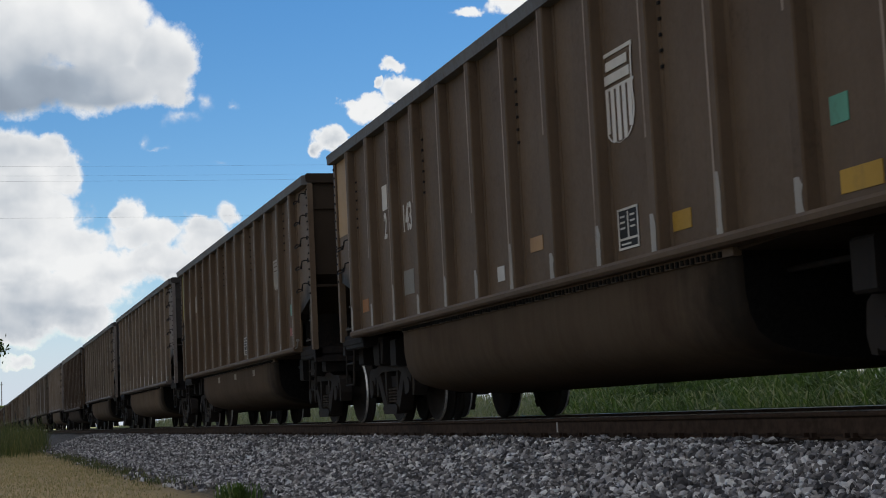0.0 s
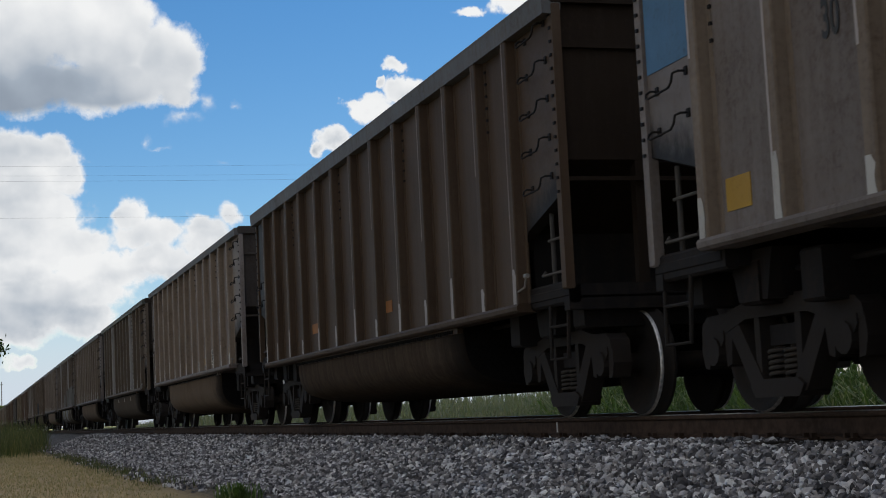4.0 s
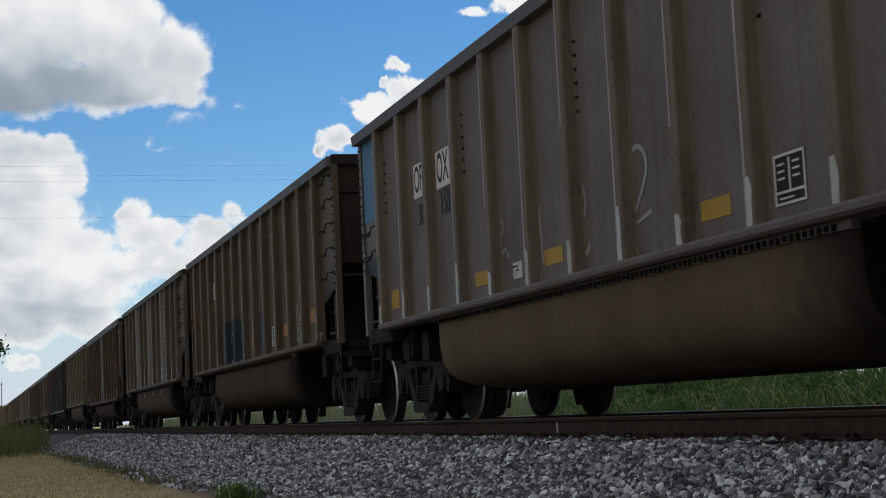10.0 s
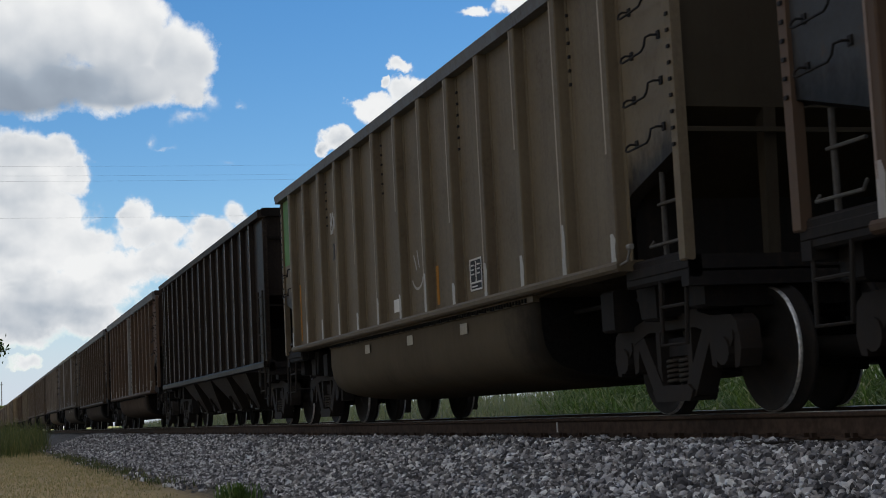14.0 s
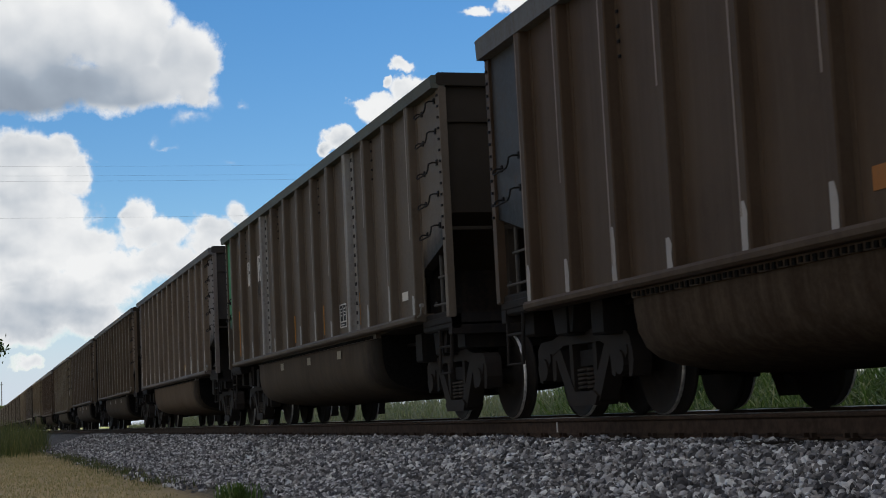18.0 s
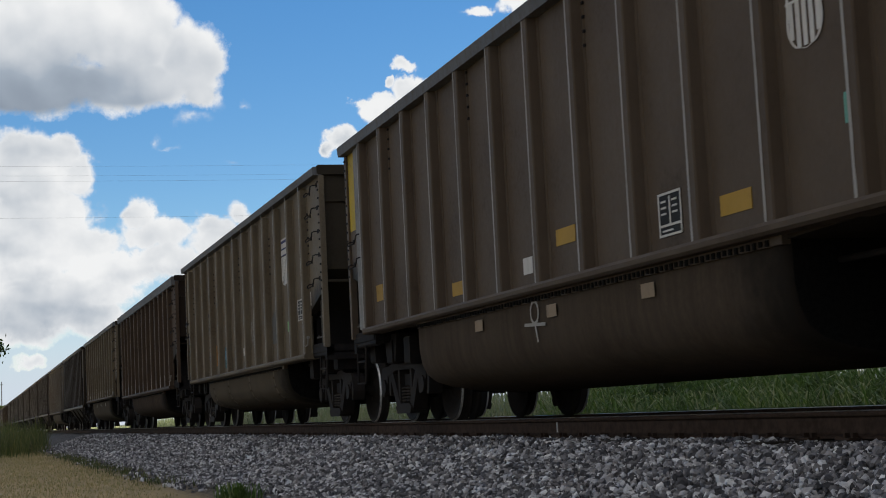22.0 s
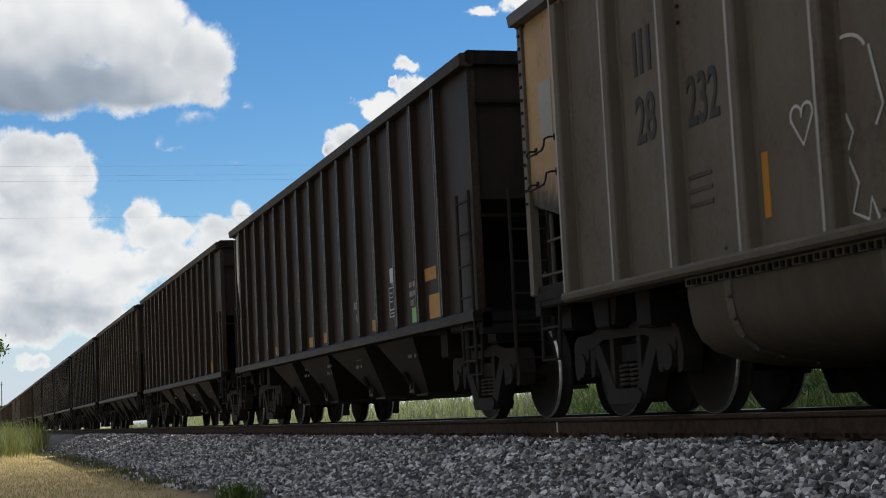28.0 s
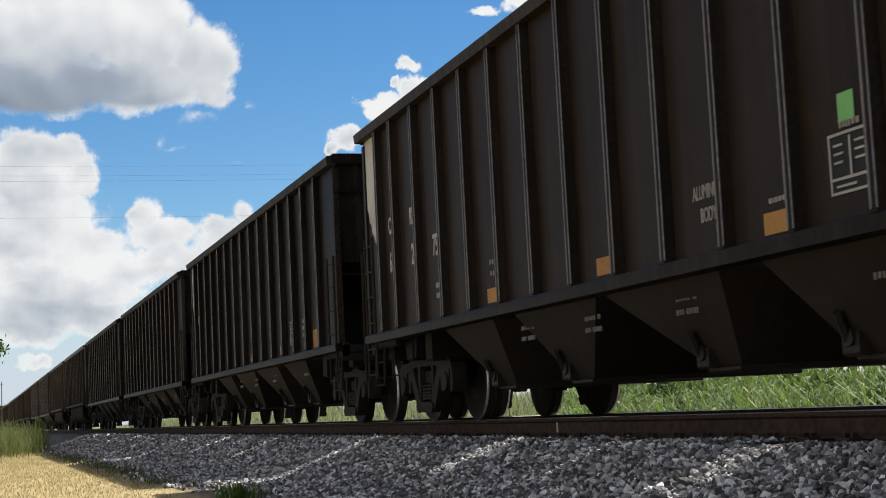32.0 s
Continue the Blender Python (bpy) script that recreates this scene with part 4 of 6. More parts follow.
def chute_mesh(a0, a1, b0, b1):
    """One bottom hopper: a tapered trough with a stiffened edge, a gate frame and its latch."""
    s = Sh()
    a = [(a0, -1.42, 1.0), (a1, -1.42, 1.0), (a1, 1.42, 1.0), (a0, 1.42, 1.0)]
    b = [(b0, -1.02, 0.34), (b1, -1.02, 0.34), (b1, 1.02, 0.34), (b0, 1.02, 0.34)]
    s.add(a + b, [(0, 1, 5, 4), (1, 2, 6, 5), (2, 3, 7, 6), (3, 0, 4, 7), (4, 5, 6, 7)])
    s.box(b0 - 0.03, b1 + 0.03, -1.05, 1.05, 0.31, 0.35, 0.01)
    s.bar((b0 - 0.02, -1.08, 0.37), (b0 + 0.06, -1.22, 0.62), 0.035, 6)
    for y in (-1.08, 1.08):
        s.box(b0 - 0.06, b0 + 0.14, y - 0.05, y + 0.05, 0.34, 0.50, 0.02)
        s.bar((b0 + 0.04, y - 0.07, 0.46), (b0 + 0.04, y + 0.07, 0.46), 0.06, 8)
    return s.mesh("hopper_bay", [SOOTY], True)


def hopper_wall_mesh():
    s = Sh()
    s.box(-7.2, 7.2, 0, 0.03, 1.06, TOP - 0.08)
    return s.mesh("side_wall", [SOOTY])


def hopper_sill_mesh():
    s = Sh()
    s.along_x([(-0.085, -0.055), (-0.09, 0.025), (-0.075, 0.05), (0.08, 0.05), (0.08, -0.06), (-0.07, -0.06)], -7.25, 7.25)
    return s.mesh("side_sill", [SOOTY])


def hopper_panel_mesh():
    """A pale wedge painted on the trailing end, its edge curving in."""
    prof = [(0.0, TOP - 0.12), (0.0, 2.74), (0.05, 2.68), (0.11, 2.62), (0.14, 2.52), (0.22, 2.47), (0.26, 2.36), (0.33, 2.31), (0.37, 2.24), (0.46, 2.19), (0.49, 2.12), (0.57, 2.10), (0.575, TOP - 0.12)]
    s = Sh()
    s.along_y(prof, -0.008, 0.0)
    return s.mesh("end_wedge", [DECAL])


def hopper_ladder_mesh():
    s = Sh()
    for x in (-0.2, 0.2):
        s.bar((x, 0, 0.55), (x, 0, 2.3), 0.018)
    for i in range(6):
        s.bar((-0.2, 0, 0.6 + 0.32 * i), (0.2, 0, 0.6 + 0.32 * i), 0.012)
    return s.mesh("ladder", [FRAME])


def hopper(k, colour, panel=None, far=False, label="", edge=(0.16, 0.14, 0.125)):
    """A steel hopper car with four pairs of bottom bays."""
    car = new("hopper_car")
    tagged(car, label, "rail car", "cars of the coal train")
    dark = tuple(c * 0.7 for c in colour)
    ribs = [0.84] + [0.635 + 0.915 * i for i in range(1, 15)]
    for g in (-1, 1):
        rot = None if g < 0 else (0, 0, math.pi)
        part("side_wall", shared("hwall", hopper_wall_mesh), car, (0, g * SHEET, 0), colour, rot=rot)
        part("top_chord", shared(("chord", 0.13), lambda: chord_mesh(0.13)), car, (0, g * SHEET, TOP), dark, rot=rot)
        # sill and posts darker than the sheet, shade put into their colour
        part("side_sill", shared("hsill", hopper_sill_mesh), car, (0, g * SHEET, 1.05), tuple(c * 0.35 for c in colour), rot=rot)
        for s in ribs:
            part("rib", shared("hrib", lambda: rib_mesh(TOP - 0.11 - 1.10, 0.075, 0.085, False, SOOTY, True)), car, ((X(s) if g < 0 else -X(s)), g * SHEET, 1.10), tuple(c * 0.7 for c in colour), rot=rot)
        for e in (-1, 1):
            part("corner_post", shared("post", post_mesh), car, (e * 7.2, g * SHEET, -0.05), dark, rot=rot)
    for e in (-1, 1):
        rot = None if e > 0 else (0, 0, math.pi)
        # end parts darkened: the gap's shade is put into their colour
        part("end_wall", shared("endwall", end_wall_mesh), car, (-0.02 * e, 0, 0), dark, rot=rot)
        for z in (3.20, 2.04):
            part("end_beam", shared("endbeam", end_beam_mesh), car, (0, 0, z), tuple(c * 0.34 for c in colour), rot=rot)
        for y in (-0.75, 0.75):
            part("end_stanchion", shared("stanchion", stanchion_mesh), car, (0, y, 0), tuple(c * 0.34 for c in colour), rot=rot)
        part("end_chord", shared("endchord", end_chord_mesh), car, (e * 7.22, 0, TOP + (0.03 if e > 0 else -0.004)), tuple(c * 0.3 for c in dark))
        part("end_platform", shared("platform", platform_mesh), car, (e * 6.76, 0, -0.06), DIRT, rot=rot)
        part("coupler", shared("coupler", coupler_mesh), car, (e * 7.25, 0, 0), DIRT, rot=rot)
        add_truck(car, e * 6.17, not far)
    part("centre_sill", shared("csill", centre_sill_mesh), car, (0, 0, 0), DIRT)
    for bay in ((2.9, 4.55, 3.62, 4.05), (5.17, 7.2, 5.66, 6.1), (7.35, 9.4, 8.45, 8.9), (10.0, 11.7, 10.5, 10.92)):
        part("hopper_bay", shared(("chute", bay), lambda: chute_mesh(*[X(v) for v in bay])), car, (0, 0, 0), (0.030, 0.025, 0.021))
    if panel:
        part("end_wedge", shared("hpanel", hopper_panel_mesh), car, (-7.2, -SHEET - 0.002, 0), panel, "white painted end wedge")
    if far:
        return car
    add_bearers(car)
    for s in ribs:
        # highlight on the post's edge, painted as a pale strip
        part("edge_strip", shared("hedge", lambda: shoe_mesh(TOP - 0.2 - 1.12, 0.075, 0.085, 5, 0.02)), car, (X(s), -SHEET, 1.12), edge)
    for e in (-1, 1):
        part("ladder", shared("hladder", hopper_ladder_mesh), car, (e * 7.0, -SHEET - 0.06, 0), (0.03, 0.027, 0.024))
        part("ladder", shared("hladder", hopper_ladder_mesh), car, (e * 7.38, -1.0, 0), (0.03, 0.027, 0.024), rot=(0, 0, math.pi / 2))
        part("stirrup", shared("stirrup", stirrup_mesh), car, (e * 6.95, -SHEET + 0.03, -0.05), (0.025, 0.022, 0.02))
    return car


OFFSET = [0.18, 0.05, 0.0, -0.12, -0.2, -0.36, -0.39, -0.4, -0.28, -0.14, -0.05, 0.35, 0.22, 0.32, 0.33, 0.34, 0.37, 0.42, 0.36, 0.33, 0.17, 0.17, -0.08,
          -0.16, -0.3, -0.46, -0.33, -0.4, -0.5, -0.66]


def enter(k, car):
    TRAIN.append((k, car))
    return car


GREY, BROWN, UMBER, OLIVE, RUST, COAL = (0.176, 0.154, 0.143), (0.115, 0.086, 0.061), (0.074, 0.049, 0.032), (0.15, 0.119, 0.078), (0.092, 0.058, 0.039), (0.040, 0.0290, 0.0225)
SEPIA = (0.135, 0.095, 0.064)
TAUPE = (0.120, 0.096, 0.074)
BLUE, LEAFGREEN, GOLD, TAN, ROSE, SLATE, PALE = (0.09, 0.20, 0.34), (0.05, 0.24, 0.10), (0.50, 0.36, 0.03), (0.40, 0.27, 0.14), (0.22, 0.075, 0.08), (0.05, 0.05, 0.052), (0.55, 0.54, 0.52)


def yellow_bars(car, spots, colour=YELLOW):
    for s, z in spots:
        plate(car, s, z, 0.44, 0.14, colour, "faded yellow reflector")


def grey_car(k, digits=""):
    """The pale cars with two white plates, a blue end bay and yellow reflectors."""
    wash = 1.28 if k == 5 else 1.08 if k < 8 else 0.94
    c = enter(k, gondola(k, tuple(v * wash for v in GREY), BLUE, rib_colour=(0.20 * wash, 0.160 * wash, 0.125 * wash), tub_colour=(0.145, 0.105, 0.072), edge=(0.50, 0.49, 0.46), label="weathered grey aluminium coal gondola with a blue end panel"))
    plate(c, 2.62, 2.70, 0.42, 0.38, WHITE, "white reporting mark plate")
    word(c, 2.60, 2.70, 0.30, "OF", BLACK)
    plate(c, 3.53, 2.69, 0.48, 0.40, WHITE, "white reporting mark plate")
    word(c, 3.53, 2.69, 0.32, "OX", BLACK)
    word(c, 2.66, 2.30, 0.24, "30", (0.05, 0.05, 0.05))
    if digits:
        word(c, 3.57, 2.31, 0.28, digits, (0.05, 0.05, 0.05))
    plate(c, 1.40, 1.46, 0.34, 0.22, YELLOW, "yellow reflector")
    yellow_bars(c, [(4.68, 1.40), (6.65, 1.41), (9.73, 1.40)])
    plate(c, 12.98, 1.45, 0.34, 0.22, YELLOW, "yellow reflector")
    plate(c, 5.72, 1.38, 0.24, 0.15, WHITE, "white placard")
    for i, w in enumerate((0.18, 0.13, 0.06)):
        ticks(c, 5.71, 1.415 - 0.035 * i, w, 0.018, BLACK, 80 + i, -SHEET - 0.007)
    box_mark(c, 10.74, 1.45)
    if k == 5:
        for i, w in enumerate((0.5, 0.3, 0.55, 0.4)):
            ticks(c, 6.1, 0.94 - 0.07 * i, w, 0.035, (0.05, 0.042, 0.032), 60 + i, -1.455 + 0.02 * i)
    for i in range(4):
        plate(c, 10.2 + 0.05 * (i % 2), 0.92 - 0.09 * i, 0.5 - 0.08 * (i % 2), 0.035, (0.10, 0.085, 0.06), y=-1.42, name="stencil_line")
    return c


def green_car(k, digits, patches=()):
    """The brown cars with a green end bay and bolted splice posts."""
    c = enter(k, gondola(k, TAUPE, LEAFGREEN, wide=(3, 9) if k != 11 else (3, 6, 9), edge=(0.36, 0.35, 0.33), top_colour=(0.10, 0.11, 0.095), low=1.0,
                         label="dirty brown coal gondola with a green end panel"))
    plate(c, 2.48, 2.73, 0.34, 0.42, WHITE, "white reporting mark plate")
    word(c, 2.48, 2.73, 0.34, "H", BLACK)
    plate(c, 3.55, 2.73, 0.44, 0.44, WHITE, "white reporting mark plate")
    word(c, 3.56, 2.73, 0.32, "JX", BLACK)
    word(c, 3.40, 2.34, 0.24, digits, (0.05, 0.045, 0.04))
    plate(c, 1.24, 1.72, 0.06, 0.84, ORANGE, "narrow orange reflector")
    for s in (6.36, 8.42, 10.56):
        plate(c, s, 1.48, 0.09, 0.42, ORANGE, "narrow orange reflector")
    box_mark(c, 9.66, 1.46)
    plate(c, 12.80, 1.46, 0.24, 0.10, WHITE, "white placard")
    for s in (5.22, 7.30, 9.30):
        belly_patch(c, s, 0.24, (0.27, 0.24, 0.17), "faded square", 4.5, 8.6)
    for i, (s, w, h0, h1, col) in enumerate(patches):
        part("paint_patch", patch_mesh(w, h0, h1, i), c, (X(s), -SHEET, 1.22), col, "cleaned grey patch")
    return c


def plain_car(k, colour, bars=(), wide=(), label="rust-brown coal gondola, dusty and plain, rolling on the track", **kw):
    c = enter(k, gondola(k, colour, SLATE if k % 2 == 0 else None, wide=wide, low=1.0, edge=(0.36, 0.33, 0.31), label=label, body="steel", **kw))
    yellow_bars(c, bars, (0.32, 0.13, 0.035))
    return c


def line_tag(seed, w, h, n):
    """Scrawled loops with no letters in them."""
    rnd = random.Random(seed)
    out = []
    for i in range(n):
        cx = -w / 2 + w * (i + 0.5) / n
        a0 = rnd.uniform(0, 360)
        out.append(arc(cx, rnd.uniform(-0.1, 0.1) * h, w / n * rnd.uniform(0.35, 0.7), h * rnd.uniform(0.25, 0.5), a0, a0 + rnd.uniform(150, 330)))
        if i % 2 == 0:
            out.append([(cx - w / n * 0.3, -h * rnd.uniform(0.2, 0.5)), (cx + w / n * rnd.uniform(0.0, 0.4), h * rnd.uniform(0.3, 0.5))])
    return out


def emblem_car(k, colour, panel, field=None, seams=False, shield=(9.68, 2.49, 0.6, 0.74), box_at=(9.72, 1.45), ink=WHITE, label=""):
    c = enter(k, gondola(k, colour, panel, seams=seams, edge=(0.36, 0.34, 0.31), edge_full=seams or k in (1, 19, 20), label=label, low=1.0 if seams else 2.52, body="segmented" if seams else "aluminium"))
    emblem(c, *shield, ink, field)
    box_mark(c, *box_at)
    return c


# the leading car, then one after another
c = enter(-1, gondola(-1, UMBER, None, label="dirty brown coal gondola, rolling on the track"))
c = emblem_car(0, SEPIA, TAN, label="dark brown coal gondola with white shield emblem, tan end panel")
plate(c, 12.80, 1.76, 0.20, 0.17, (0.13, 0.36, 0.27), "green inspection tag")
yellow_bars(c, [(10.58, 1.39), (12.98, 1.33)])
plate(c, 7.70, 1.56, 0.32, 0.13, (0.40, 0.25, 0.13), "faded orange bar")
plate(c, 6.70, 1.39, 0.20, 0.14, PALE, "white placard")
plate(c, 3.48, 1.61, 0.42, 0.28, (0.24, 0.23, 0.21), "faded stencil block")
word(c, 3.52, 2.34, 0.32, "143", WHITE)
word(c, 2.55, 2.36, 0.32, "2", WHITE)
plate(c, 2.55, 2.72, 0.22, 0.30, WHITE, "faded mark")
plate(c, 1.40, 1.50, 0.30, 0.16, (0.36, 0.17, 0.07), "faded orange bar")
c = emblem_car(1, SEPIA, (0.28, 0.24, 0.07), shield=(11.79, 2.46, 0.43, 0.50), ink=(0.40, 0.37, 0.33), box_at=(8.65, 1.46),
               label="brown coal gondola with faded shield emblem, olive end panel")
plate(c, 12.95, 1.80, 0.17, 0.18, (0.16, 0.40, 0.32), "green inspection tag")
plate(c, 12.85, 1.46, 0.14, 0.12, (0.34, 0.13, 0.12), "red tag")
plate(c, 6.0, 1.42, 0.22, 0.16, PALE, "white placard")
plate(c, 1.36, 2.66, 0.30, 0.36, (0.33, 0.31, 0.28)), plate(c, 2.35, 2.72, 0.34, 0.36, (0.33, 0.31, 0.28))
for s in (5.30, 7.33, 9.35):
    belly_patch(c, s, 0.24, (0.27, 0.24, 0.17), "faded square", 4.5, 8.6)
grey_car(2, "156"), grey_car(3, "101")
c = plain_car(4, UMBER, [(4.5, 1.4), (8.6, 1.4)])
grey_car(5, "164")
c = green_car(6, "91", [(5.55, 0.4, 0.36, 0.42, (0.27, 0.27, 0.27)), (6.55, 0.36, 0.46, 0.5, (0.25, 0.25, 0.25))])
c = grey_car(7, "09")
spray(c, 4.62, 1.66, [arc(0, 0.22, 0.07, 0.07, 0, 360), [(-0.12, -0.24), (0.02, 0.0), (0.16, -0.22)], [(-0.14, -0.12), (0.12, -0.12)]], 0.035, (0.36, 0.36, 0.36), "white sprayed squiggle")
spray(c, 5.55, 1.66, [arc(-0.05, 0.16, 0.1, 0.1, -90, 200), [(-0.04, 0.06), (0.14, -0.26)]], 0.035, (0.33, 0.33, 0.33), "white sprayed squiggle")
spray(c, 6.65, 1.68, [arc(0, 0.05, 0.16, 0.24, 0, 360), arc(0.2, -0.1, 0.1, 0.18, 180, 420)], 0.04, (0.36, 0.37, 0.38), "white sprayed loop")
spray(c, 7.70, 1.70, [arc(0, 0.1, 0.2, 0.17, 200, -60), [(0.1, -0.05), (-0.22, -0.26), (0.3, -0.06)]], 0.04, (0.36, 0.37, 0.38), "white sprayed figure two")
c = green_car(8, "91", [(1.6, 0.5, 0.40, 0.42, (0.17, 0.17, 0.16)), (2.55, 0.62, 0.55, 0.60, (0.17, 0.17, 0.165)), (4.05, 0.42, 0.64, 0.70, (0.24, 0.245, 0.24)), (5.60, 0.40, 0.30, 0.36, (0.16, 0.17, 0.15)),
                        (6.55, 0.56, 0.58, 0.66, (0.19, 0.21, 0.19)), (7.60, 0.56, 0.60, 0.72, (0.21, 0.23, 0.21)), (8.62, 0.66, 0.78, 0.88, (0.25, 0.26, 0.26)), (9.66, 0.70, 0.82, 0.92, (0.24, 0.25, 0.25)),
                        (10.72, 0.72, 0.84, 0.90, (0.26, 0.27, 0.27)), (11.55, 0.44, 0.84, 0.88, (0.27, 0.28, 0.28)), (12.05, 0.36, 0.88, 0.92, (0.28, 0.29, 0.29)), (12.92, 0.72, 0.74, 0.98, (0.27, 0.28, 0.29))])
for s, h0 in ((7.19, 0.62), (9.26, 0.82), (10.30, 0.88), (11.34, 0.92), (12.37, 0.92), (13.41, 0.95)):
    part("paint_patch", shared(("ribpaint", h0), lambda: rib_mesh(h0, 0.131, 0.104, False, DECAL)), c, (X(s) + 0.08, -SHEET, 1.20), (0.17, 0.168, 0.16), "cleaned grey post")
plate(c, 12.62, 1.62, 0.22, 0.5, (0.055, 0.052, 0.05), "dark smudge on the clean patch")
for s, w, col in ((3.6, 0.35, (0.25, 0.22, 0.13)), (4.4, 0.6, (0.2, 0.2, 0.2)), (5.4, 0.9, (0.22, 0.22, 0.22)), (6.5, 0.3, (0.26, 0.22, 0.09)), (7.5, 1.3, (0.23, 0.23, 0.23)), (9.0, 0.3, (0.26, 0.22, 0.09)), (10.9, 0.3, (0.26, 0.22, 0.1))):
    belly_patch(c, s, w, tuple(v * 0.62 for v in col), "overpainted patch", 3, 26)
c = grey_car(9, "158")
spray(c, 5.3, 1.62, [arc(0, 0.2, 0.09, 0.07, 0, 360), [(-0.2, -0.2), (0.1, 0.0), (0.2, -0.1)]], 0.035, (0.30, 0.30, 0.30), "white sprayed squiggle")
spray(c, 6.3, 1.64, [[(-0.05, 0.1), (0.06, 0.24), (0.1, -0.26)]], 0.04, (0.33, 0.33, 0.33), "white sprayed figure one")
spray(c, 7.3, 1.68, [arc(0, 0.1, 0.14, 0.16, 0, 360), arc(0.05, -0.18, 0.16, 0.16, 180, 330)], 0.04, (0.33, 0.33, 0.33), "white sprayed loop")
spray(c, 8.5, 1.74, [arc(0, 0.14, 0.16, 0.16, 180, -50), [(0.1, 0.0), (-0.18, -0.3), (0.2, -0.22)]], 0.04, (0.33, 0.33, 0.33), "white sprayed figure two")
plate(c, 12.35, 1.40, 0.16, 0.18, PALE, "torn white placard")
c = enter(10, gondola(10, (0.105, 0.079, 0.054), ROSE, low=1.0, edge=(0.34, 0.32, 0.29), edge_full=True, label="brown coal gondola with a rose end panel and graffiti"))
plate(c, 2.60, 2.76, 0.28, 0.30, WHITE, "white reporting mark plate"), word(c, 2.60, 2.76, 0.24, "B", BLACK)
plate(c, 3.48, 2.78, 0.42, 0.32, WHITE, "white reporting mark plate"), word(c, 3.48, 2.78, 0.26, "BX", BLACK)
box_mark(c, 9.78, 1.48)
for s, z, w in ((7.8, 1.5, 0.36), (10.8, 1.53, 0.44), (12.9, 1.60, 0.44)):
    plate(c, s, z, w, 0.2, (0.42, 0.21, 0.06), "faded orange bar")
for s, w, h0, h1, col in ((4.62, 0.40, 0.80, 0.66, (0.035, 0.05, 0.065)), (5.45, 0.92, 0.78, 0.90, (0.008, 0.008, 0.016)), (6.50, 0.92, 0.82, 0.74, (0.010, 0.017, 0.016))):
    part("paint_patch", patch_mesh(w, h0, h1, int(s * 10)), c, (X(s), -SHEET, 1.18), col, "dark sprayed block letter fill")
for s, col in ((5.193, (0.03, 0.045, 0.06)), (6.23, (0.035, 0.05, 0.065))):
    part("paint_patch", shared("sprayed_post", lambda: rib_mesh(0.80, 0.131, 0.104, False, DECAL)), c, (X(s), -SHEET, 1.20), col, "dark sprayed post")
frost = (0.30, 0.37, 0.41)
spray(c, 4.62, 1.60, [arc(0, 0.30, 0.15, 0.12, 180, 10) + [(0.14, 0.1), (0.17, -0.08), (0.19, -0.36), (-0.1, -0.39)], [(-0.15, 0.3), (-0.16, -0.3)], [(0.12, -0.1), (0.14, -0.3)]], 0.024, frost, "pale blue sprayed outline")
spray(c, 5.50, 1.60, [arc(0.0, -0.02, 0.18, 0.20, 170, 10) + [(0.2, -0.36)], [(0.22, 0.32), (0.20, -0.1), (0.26, -0.37)], [(0.06, 0.30), (0.14, 0.10)], [(-0.3, -0.40), (-0.1, -0.34), (0.1, -0.38), (0.36, -0.36)]], 0.024, frost, "pale blue sprayed outline")
spray(c, 6.58, 1.60, [[(0.34, 0.38), (0.22, 0.30), (0.16, 0.05), (0.0, 0.06)], [(0.16, 0.05), (0.26, -0.12), (0.33, -0.02)], [(0.33, 0.28), (0.34, 0.08)], [(0.34, -0.14), (0.33, -0.36)], [(-0.2, -0.37), (0.0, -0.40), (0.16, -0.34)]], 0.026, frost, "pale blue sprayed outline")
part("paint_patch", shared(("patch", 0.5, 0.7, 2), lambda: patch_mesh(0.5, 0.7 * 0.92, 0.7, 2)), c, (X(8.7), -SHEET, 1.3), (0.05, 0.05, 0.075), "dull violet overpainted patch")
spray(c, 11.86, 1.52, [arc(-0.16, 0.18, 0.06, 0.16, 80, 420), arc(0.05, 0.0, 0.06, 0.14, 60, 400), arc(-0.15, -0.13, 0.06, 0.11, 20, 340), [(0.0, -0.1), (-0.06, -0.2), (0.02, -0.38)], [(0.02, -0.08), (0.06, -0.34)],
                        arc(0.14, -0.14, 0.05, 0.13, 180, 400), [(0.13, 0.0), (0.12, 0.14), (0.17, 0.24)], [(0.18, -0.02), (0.26, -0.3), (0.24, 0.0), (0.32, -0.36)]], 0.03, (0.40, 0.40, 0.40), "white sprayed scrawl")
c = green_car(11, "15")
cyan = (0.24, 0.42, 0.48)
letters = []
for i, x in enumerate((-0.24, -0.13, -0.02, 0.09, 0.20)):
    letters += [[(x - 0.05, 0.20 - 0.02 * i), (x - 0.01, -0.02), (x + 0.05, 0.18)], arc(x + 0.02, 0.08, 0.045, 0.10, 40 + 50 * i, 300 + 40 * i), [(x - 0.05, -0.04), (x - 0.02, -0.26), (x + 0.03, -0.06), (x + 0.05, -0.28)]]
spray(c, 11.60, 1.52, letters + [arc(0.0, 0.30, 0.075, 0.055, 0, 360), [(-0.30, 0.24), (-0.26, 0.12)], [(-0.22, -0.27), (0.24, -0.24)], [(0.30, -0.02), (0.28, -0.22)]], 0.022, cyan, "pale cyan sprayed scrawl")
